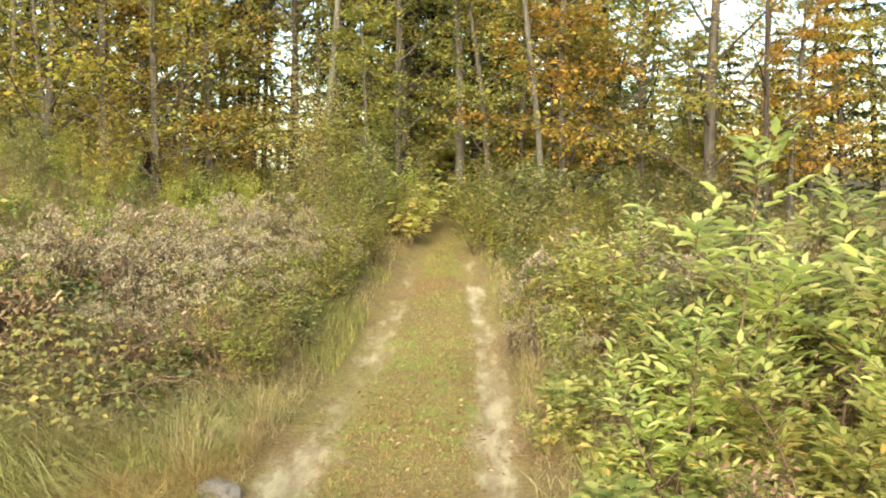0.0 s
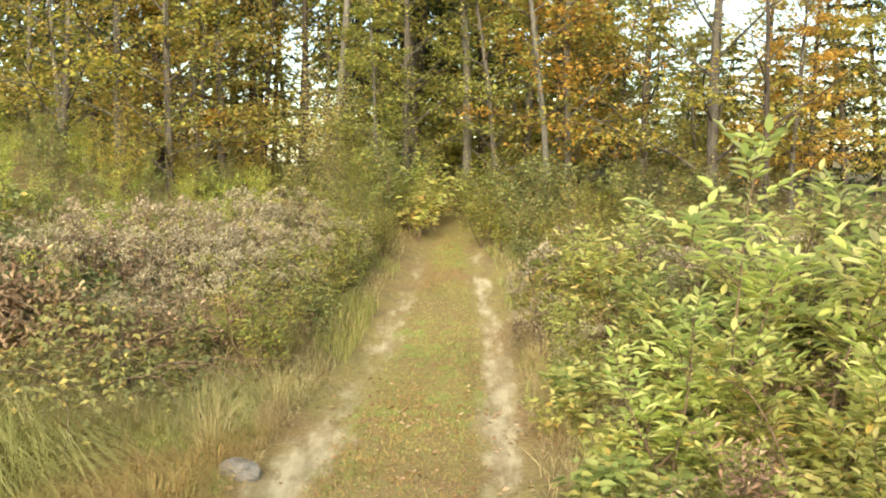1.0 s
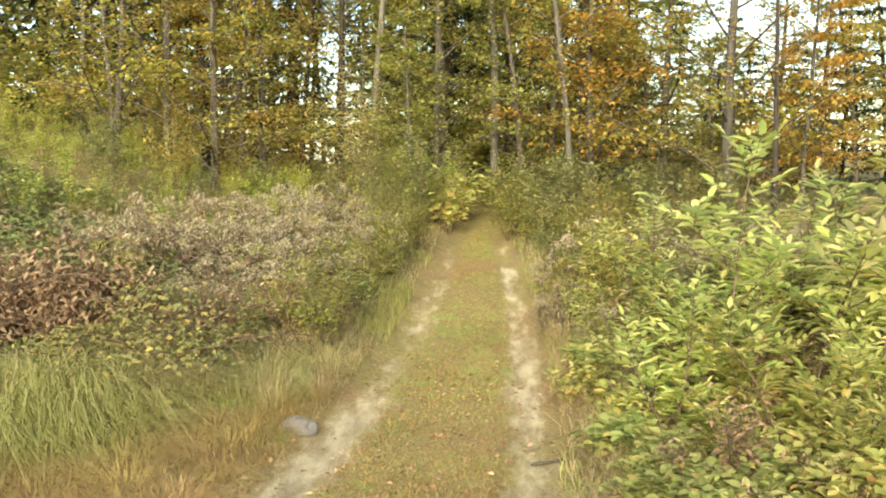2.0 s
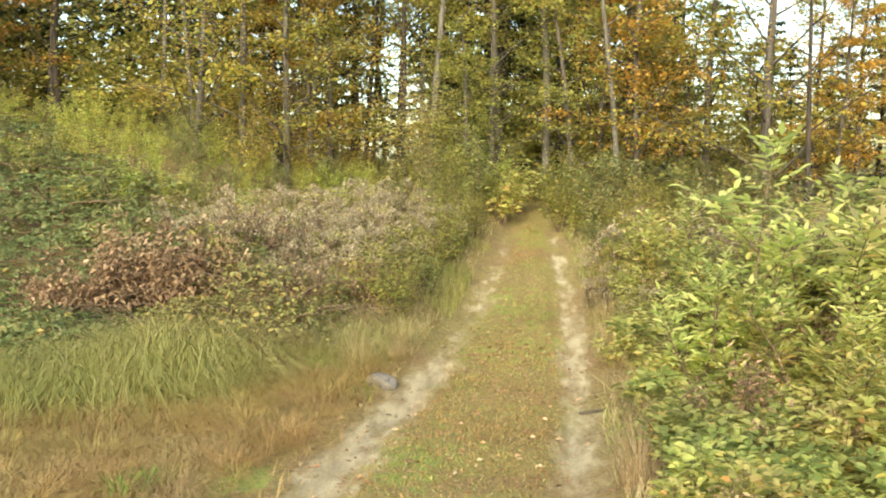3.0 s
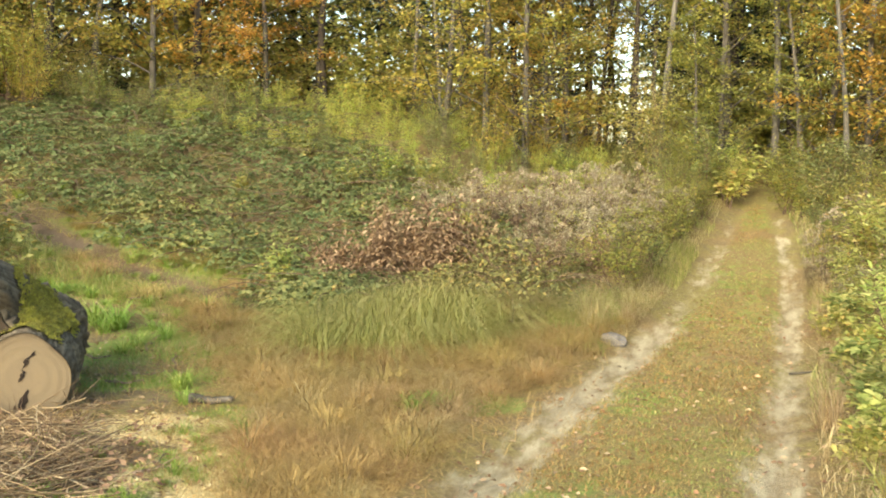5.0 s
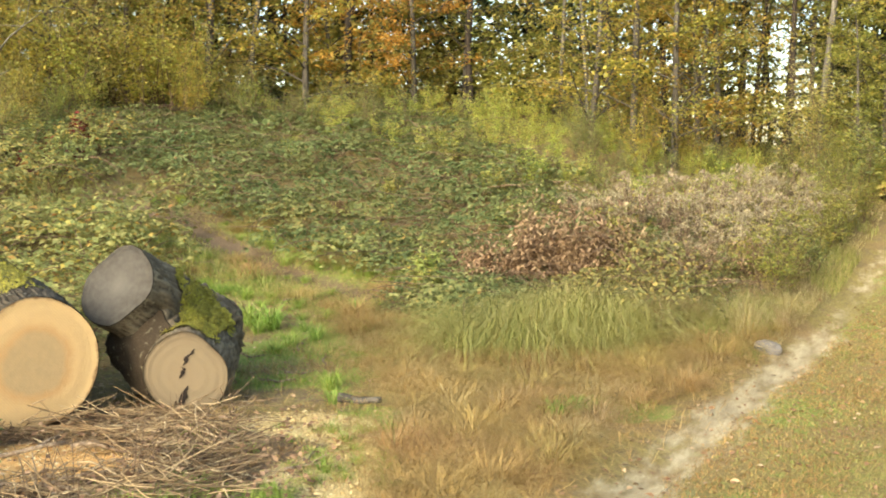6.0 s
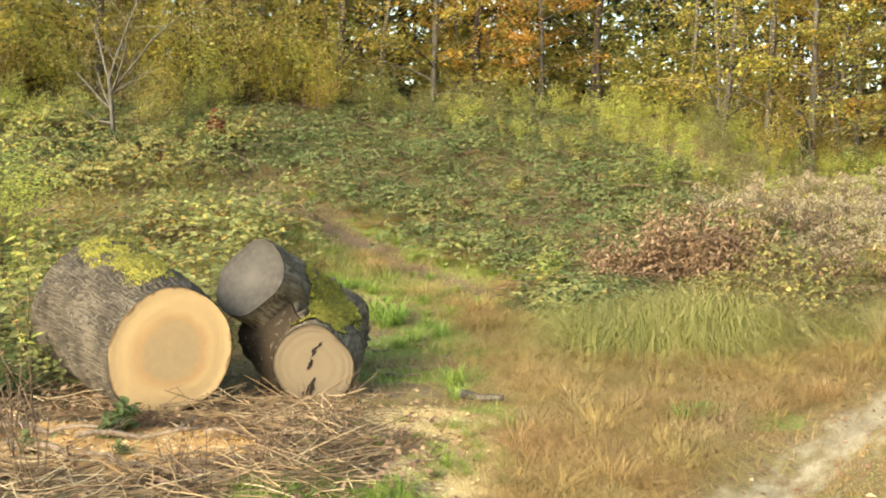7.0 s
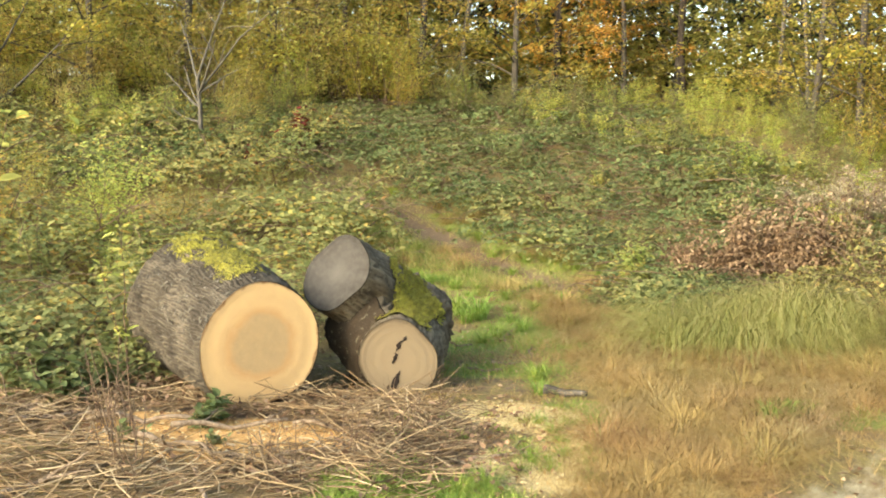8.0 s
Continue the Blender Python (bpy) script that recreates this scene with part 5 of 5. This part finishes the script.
build_stone()
build_stick("fallen_branch", "short dark broken branch on the moss", 30.0, 6.85, 0.30, 0.035, 15, 0.05, BARK)
build_stick("fallen_branch", "pale forked stick in the grass", 33.4, 8.9, 0.40, 0.012, 120, 0.25, None, 0.03, "", 1)
build_stick("fallen_branch", "pale crooked stick in the grass", 33.2, 7.9, 0.32, 0.010, 60, 0.25, None, 0.03, "", 1)
for az, r, ln, th, hd in ((52.5, 5.75, 0.95, 0.022, 10), (49.0, 6.05, 0.7, 0.02, 55), (53.8, 6.35, 0.75, 0.022, 25), (58.8, 5.3, 0.8, 0.025, 105), (57.6, 6.6, 0.7, 0.022, 70), (59.5, 6.9, 0.8, 0.026, 95), (60.5, 6.5, 0.7, 0.022, 40),
                          (44.0, 5.2, 0.6, 0.014, 30), (46.5, 5.5, 0.7, 0.013, 60), (41.0, 5.5, 0.6, 0.012, 80), (39.0, 5.9, 0.5, 0.012, 100), (43.0, 6.0, 0.6, 0.014, 20), (32.5, 5.5, 0.4, 0.01, 70), (50.5, 5.0, 0.8, 0.014, 140)):
    build_stick("dead_branch", "weathered dead branch lying among the logging slash", az, r, ln, th, hd, 0.14, None, 0.05, "logging slash", 2)
build_stick("track_twig", "small dark twig lying by the rut", -2.9, 8.5, 0.30, 0.009, 20, 0.3, BARK, 0.02, "", 1)


def build_slash():
    """Fine twigs and stalks heaped in front of the logs."""
    g = Geo()
    for _ in range(3200):
        az = RNG.uniform(36.5, 63)
        r = RNG.uniform(4.6, 6.75) if az < 50 else RNG.uniform(4.6, 7.3)
        x, y = -r * math.sin(radians(az)), r * math.cos(radians(az))
        keep = ellipse(x, y, -4.1, 4.3, 1.6, 1.2) if az < 52 else 1.0
        if RNG.random() > keep + 0.1:
            continue
        if RNG.random() < 1.25 * float(land_masks(np.array(x), np.array(y))["m_orange"]):
            continue
        a, ln = RNG.uniform(0, 6.28), RNG.uniform(0.12, 0.5)
        z = float(land(x, y)) + RNG.uniform(0.005, 0.10)
        pts = wander((x, y, z), (math.cos(a), math.sin(a), RNG.uniform(-0.15, 0.2)), ln, 3, 0.12)
        tube(g, pts, np.linspace(1, 0.5, 4) * RNG.uniform(0.002, 0.0062), 3)
    ob = new("twig_litter", g.mesh("twig_litter", TWIG))
    tagged(ob, "heap of fine brown twigs and dead stalks", "twigs", kind="stuff")


build_slash()


def build_thin_stalks():
    stalk = tagged(new("dead_stalk"), "upright bare brown weed stalk among the slash", "weeds", "dead stalks")
    g = Geo()
    for _ in range(4):
        pts = wander(np.random.normal(0, 0.05, 3) * [1, 1, 0], np.random.normal(0, 0.25, 3) * [1, 1, 0] + [0, 0, 1], 0.55, 6, 0.1)
        tube(g, pts, np.linspace(0.006, 0.002, 7), 4)
        for _ in range(3):
            tube(g, wander(pts[RNG.randint(2, 5)], np.random.normal(0, 0.6, 3) + [0, 0, 0.5], 0.16, 3, 0.1), [0.003, 0.002, 0.002, 0.001], 3)
    part("woody_stem", g, STEM, stalk)
    plant([stalk], [(54.6, 5.2, 0.7), (55.4, 5.5, 0.75, 1.4), (54.5, 5.9, 1.1), (43.0, 5.3, 0.7), (41.5, 5.2, 0.6), (39.6, 5.6, 0.7), (38.0, 5.9, 0.6), (45.5, 5.0, 0.7), (55.8, 6.3, 1.1), (47.5, 5.3, 0.6), (40.5, 6.4, 0.5), (36.6, 6.6, 0.5)])


build_thin_stalks()
sprig = shrub("bramble_sprig", "small glossy dark green bramble sprig", "bramble", "sprigs by the log", 0.24, 0.22, 5, 120, 0.07, 0.6, LEAF_BRAMBLE, True)
plant([sprig], [(50.4, 6.35, 1.0), (50.9, 6.2, 0.8), (57.5, 7.0, 1.5), (56.4, 7.2, 1.6), (54.6, 6.0, 0.7), (50.0, 5.8, 0.5), (59.5, 7.3, 1.7)])
tall_stem = shrub("slender_sapling", "slender stem with bright yellow-green top leaves", "sapling", "", 1.3, 0.25, 2, 46, 0.09, 0.55, LEAF_SAPLING, True, start=0.75, fill=0.12)
plant([tall_stem], [(54.6, 7.6, 1.0), (62.0, 8.5, 1.6)])


def scatter_points(n, box, density):
    """Random plan points in a box, kept by a density function of 0 to 1."""
    x, y = np.random.uniform(box[0], box[1], n), np.random.uniform(box[2], box[3], n)
    keep = np.random.rand(n) < density(x, y)
    x, y = x[keep], y[keep]
    return np.stack([x, y, land(x, y)], 1)


def grass(name, label, n, box, density, tall, throw, width, mat, lay=(0.0, 0.0)):
    p = scatter_points(n, box, density)
    k = len(p)
    g = Geo()
    h = tall * np.random.uniform(0.45, 1.15, k) * (0.6 + 0.8 * grain(p[:, 0], p[:, 1], 2.2, 11))
    bend = np.random.normal(0, 1, (k, 2)) * throw * h[:, None] + np.array(lay) * h[:, None]
    blades(g, p, h, bend, width)
    tagged(new(name, g.mesh(name, mat)), label, "grass", kind="stuff")


def on_track(x, y):
    return smooth01(x, rut_l(y) + 0.02, rut_l(y) + 0.22) * (1 - smooth01(x, rut_r(y) - 0.22, rut_r(y) - 0.02)) * (y < 18)


def off_rut(x, y):
    taper = np.interp(y, [5, 16], [1.0, 0.45])
    return 1 - np.maximum(np.exp(-((x - rut_l(y)) / (0.22 * taper)) ** 2), np.exp(-((x - rut_r(y)) / (0.20 * taper)) ** 2))


grass("dry_grass", "soft brown dry grass beside the track", 80000, (-5.8, -1.0, 3.8, 9.6), lambda x, y: brown_zone(x, y) * (0.25 + 0.75 * smooth01(grain(x, y, 2.6, 21), 0.2, 0.6)) * off_rut(x, y), 0.11, 1.6, 0.0035, GRASS_BROWN)
grass("track_grass", "short patchy grass between the wheel ruts", 60000, (-1.4, 0.6, 3.5, 18), lambda x, y: on_track(x, y) * (0.25 + 0.75 * smooth01(grain(x, y, 3.0, 8), 0.3, 0.7)) * np.interp(y, [4, 14], [1, 0.7]), 0.030, 1.5, 0.0045, GRASS_TRACK)
grass("rusty_track_grass", "rust-coloured withered grass patches between the ruts", 26000, (-1.4, 0.6, 3.5, 16), lambda x, y: on_track(x, y) * smooth01(grain(x, y, 1.1, 91), 0.42, 0.62), 0.030, 1.5, 0.0045, GRASS_RUST)
grass("track_weeds", "green tufts between the wheel ruts", 15000, (-1.4, 0.6, 3.5, 16), lambda x, y: on_track(x, y) * smooth01(grain(x, y, 1.7, 31), 0.48, 0.72), 0.03, 1.3, 0.006, GRASS_GREEN)
grass("moss_grass", "low bright grass around the logs", 75000, (-8.0, -1.6, 3.2, 10.4), lambda x, y: land_masks(x, y)["m_green"] * (x < -1.2) * smooth01(grain(x, y, 3.0, 14), 0.35, 0.62) * (1 - inside(x, y, [(-6.4, 5.2), (-4.9, 4.4), (-4.2, 5.2), (-5.2, 7.1)])), 0.06, 0.7, 0.005, GRASS_BRIGHT)


def build_tussock(name, label, count, tall, spread, mat, width=0.006, tips=(0.35, 0.95)):
    """A tuft whose blades rise from one foot and sweep over on all sides."""
    g = Geo()
    a = np.random.rand(count) * 6.283
    foot = np.stack([np.cos(a), np.sin(a), 0 * a], 1) * (np.random.rand(count) ** 0.7 * spread * 0.35)[:, None]
    h = tall * np.random.uniform(0.45, 1.1, count)
    reach = spread * np.random.uniform(0.3, 1.5, count)
    out = np.stack([np.cos(a), np.sin(a), 0 * a], 1) + np.random.normal(0, 0.3, (count, 3)) * [1, 1, 0]
    up = np.array([0, 0, 1.0])
    rows = []
    side = np.stack([-np.sin(a), np.cos(a), 0 * a], 1) * width * 0.5
    for f, lift, w in ((0.0, 0.0, 1.0), (0.25, 0.62, 0.9), (0.6, 0.92, 0.7)):
        c = foot + out * (reach * f ** 1.2)[:, None] + up * (h * lift)[:, None]
        rows += [c - side * w, c + side * w]
    rows.append(foot + out * reach[:, None] + up * (h * np.random.uniform(*tips, count))[:, None])
    k = np.arange(count)[:, None]
    g.add(np.stack(rows, 1), t=k * 7 + [4, 5, 6], q=np.stack([k * 7 + [0, 1, 3, 2], k * 7 + [2, 3, 5, 4]], 1))
    return tagged(new(name, g.mesh(name, mat)), label, "grass", "grass tufts")


long_tuft = build_tussock("grass_tussock", "long drooping yellow-green grass tussock", 420, 0.36, 0.72, GRASS_TUSSOCK, 0.005, (-0.1, 0.55))
plant([long_tuft], strew(24, 15.2, 24.2, 8.65, 9.75, 0.27, None, (0.7, 1.2)) + [(10.8, 9.5, 0.6), (9.6, 9.7, 0.6), (8.4, 10.1, 0.6), (26.4, 10.0, 0.6)])
straw_tuft = build_tussock("straw_tussock", "tousled straw-coloured grass tuft", 220, 0.30, 0.36, GRASS_STRAW, 0.0026, (0.2, 0.85))
plant([straw_tuft], strew(34, 6.5, 13.5, 9.2, 12.6, 0.28, lambda x, y, a, r: x < rut_l(y) - 0.35, (0.7, 1.3)) + strew(26, -9, -3.0, 5.4, 12.5, 0.3, lambda x, y, a, r: x > rut_r(y) + 0.32, (0.6, 1.1)))
brown_tuft = build_tussock("brown_tussock", "soft mound of brown dry grass", 300, 0.17, 0.32, GRASS_BROWN, 0.0032, (0.1, 0.8))
tan_tuft = build_tussock("brown_tussock", "soft mound of pale tan dry grass", 260, 0.15, 0.28, GRASS_TAN, 0.0032, (0.1, 0.8))
plant([brown_tuft, tan_tuft, brown_tuft], strew(150, 7, 34, 4.6, 10.0, 0.17, lambda x, y, a, r: inside(x, y, BROWN_ZONE), (0.6, 1.15)))
small_tuft = build_tussock("green_tuft", "small fresh green grass tuft", 90, 0.12, 0.12, GRASS_BRIGHT, 0.005)
plant([small_tuft], strew(44, 29, 43, 6.9, 12.5, 0.25, lambda x, y, a, r: not inside(x, y, [(-6.4, 4.6), (-4.0, 4.8), (-4.2, 6.6), (-5.6, 7.1)]), (0.6, 1.5)) + strew(14, 27, 40, 4.8, 6.4, 0.25, None, (0.5, 1.0)) + [(17.8, 6.75, 1.2), (18.8, 6.6, 1.3), (16.9, 6.9, 1.0), (35.0, 9.6, 2.2), (36.2, 9.8, 2.0)])
plant([small_tuft, brown_tuft, small_tuft], strew(60, 27, 44, 8.2, 15.0, 0.22, lambda x, y, a, r: 0.25 < skid_gap(x, y) < 1.2, (0.6, 1.4)))
for az, r, ln, hd in ((34.5, 7.6, 0.3, 40), (31.5, 8.3, 0.35, 100), (36.0, 8.6, 0.3, 10), (30.5, 9.6, 0.4, 150), (33.0, 10.6, 0.5, 30), (37.0, 11.6, 0.5, 70), (28.5, 10.2, 0.5, 5), (27.0, 9.9, 0.4, 60), (35.5, 7.1, 0.25, 130), (39.0, 12.4, 0.5, 20)):
    build_stick("pale_stick", "pale bare stick lying in the grass", az, r, ln, 0.010, hd, 0.25, None, 0.03, "sticks on the skid trail", 1)
grass("trail_grass", "thin brown and green grass along the skid trail", 26000, (-10.5, -4.0, 7.5, 13.0), lambda x, y: (skid_gap(x, y) > 0.12) * (skid_gap(x, y) < 1.1) * (0.3 + 0.7 * grain(x, y, 3.0, 71)), 0.10, 0.9, 0.006, GRASS_TRACK)
grass("verge_grass", "mixed straw grass along the verges", 40000, (-2.6, -0.2, 8.2, 17.5), lambda x, y: (x < rut_l(y) - 0.25) * (x > rut_l(y) - 1.1) * (0.3 + 0.7 * grain(x, y, 2.5, 17)), 0.10, 0.9, 0.005, GRASS_STRAW)
grass("verge_green", "green grass on the bank foot", 30000, (-2.3, -0.2, 8.4, 17.5), lambda x, y: (x < rut_l(y) - 0.2) * (x > rut_l(y) - 0.75) * smooth01(grain(x, y, 1.2, 27), 0.4, 0.65), 0.15, 0.5, 0.006, GRASS_GREEN)
grass("right_verge_grass", "straw and brown grass at the track's edge", 34000, (0.2, 2.2, 4.2, 17.0), lambda x, y: (x > rut_r(y) + 0.24) * (x < rut_r(y) + 0.75) * (0.3 + 0.7 * grain(x, y, 2.5, 19)), 0.13, 0.9, 0.005, GRASS_STRAW)
grass("right_verge_green", "green grass at the track's edge", 14000, (0.2, 1.6, 4.2, 17.0), lambda x, y: (x > rut_r(y) + 0.2) * (x < rut_r(y) + 0.6) * smooth01(grain(x, y, 1.5, 23), 0.4, 0.7), 0.10, 0.5, 0.006, GRASS_GREEN)
grass("slope_grass", "rank grass between the brambles", 40000, (-13, -1.5, 9.0, 19), lambda x, y: (off_rut(x, y) > 0.9) * (x < rut_l(y) - 0.8) * smooth01(grain(x, y, 1.0, 29), 0.45, 0.7) * (skid_gap(x, y) > 0.5), 0.28, 0.8, 0.006, GRASS_GREEN)


def build_litter():
    p = scatter_points(13000, (-7.5, 1.8, 3.2, 11), lambda x, y: 0.3 + 0.5 * smooth01(grain(x, y, 1.5, 33), 0.5, 0.8))
    g, k = Geo(), len(p)
    a = np.random.rand(k) * 6.283
    leaves(g, p + [0, 0, 0.012], np.stack([np.cos(a), np.sin(a), np.random.normal(0, 0.2, k)], 1), np.array([0, 0, 1.0]) + np.random.normal(0, 0.3, (k, 3)), 0.045 * np.random.uniform(0.5, 1.3, k), 0.028)
    tagged(new("fallen_leaves", g.mesh("fallen_leaves", LITTER)), "brown fallen leaves strewn over the ground", "leaves", kind="stuff")
    p = scatter_points(5200, (-6.6, -2.6, 2.6, 6.0), lambda x, y: 0.9 * np.maximum(ellipse(x, y, -4.2, 4.2, 1.7, 1.2), ellipse(x, y, -5.4, 4.0, 1.4, 1.0)) * (1 - land_masks(x, y)["m_orange"]))
    g, k = Geo(), len(p)
    a = np.random.rand(k) * 6.283
    leaves(g, p + np.stack([0 * a, 0 * a, np.random.uniform(0.01, 0.08, k)], 1), np.stack([np.cos(a), np.sin(a), np.random.normal(0, 0.4, k)], 1), np.array([0, 0, 1.0]) + np.random.normal(0, 0.6, (k, 3)), 0.055 * np.random.uniform(0.5, 1.3, k), 0.03)
    tagged(new("dead_leaf_litter", g.mesh("dead_leaf_litter", LEAF_DEAD)), "reddish-brown dead leaves among the twigs", "leaves", kind="stuff")
    p = scatter_points(9000, (-5.6, -2.0, 3.0, 6.6), lambda x, y: np.maximum(land_masks(x, y)["m_dust"], 0.5 * land_masks(x, y)["m_orange"]))
    g, k = Geo(), len(p)
    a = np.random.rand(k) * 6.283
    leaves(g, p + [0, 0, 0.008], np.stack([np.cos(a), np.sin(a), np.random.normal(0, 0.3, k)], 1), np.array([0, 0, 1.0]) + np.random.normal(0, 0.4, (k, 3)), 0.028 * np.random.uniform(0.4, 1.6, k), 0.014)
    tagged(new("wood_chips", g.mesh("wood_chips", CHIP)), "pale sawdust and wood chips beside the logs", "sawdust", kind="stuff")


build_litter()
def under_edge(x, y):
    """Ragged outer border of the undergrowth."""
    k = grain(x, y, 0.9, 66)
    return smooth01(y + 1.2 * k, 4.6, 5.8) * (1 - smooth01(x + 1.2 * k, 3.9, 5.2))


grass("right_undergrowth", "straw and green grass under the shrubs", 26000, (0.5, 5.0, 4.2, 12.5), lambda x, y: (x > rut_r(y) + 0.55) * (0.35 + 0.65 * grain(x, y, 2.0, 61)) * under_edge(x, y), 0.24, 0.8, 0.006, GRASS_STRAW)
grass("right_undergrowth_green", "green herbs under the shrubs", 26000, (0.5, 5.0, 4.2, 13.5), lambda x, y: (x > rut_r(y) + 0.5) * smooth01(grain(x, y, 1.8, 63), 0.35, 0.6) * under_edge(x, y), 0.2, 0.9, 0.011, LEAF_LIME)
for az, r, size in strew(20, -21, -8.5, 7.4, 9.5, 0.34, None, (0.8, 1.2)):
    copy_thing(rb_e, stand(az, r, RNG.uniform(0, 360), size))
for az, r, size in strew(16, 28, 34, 5.2, 6.3, 0.16, None, (0.5, 0.9)) + strew(34, 34.5, 44, 4.55, 5.0, 0.09, None, (0.6, 1.0)):
    copy_thing(small_tuft, stand(az, r, RNG.uniform(0, 360), size))
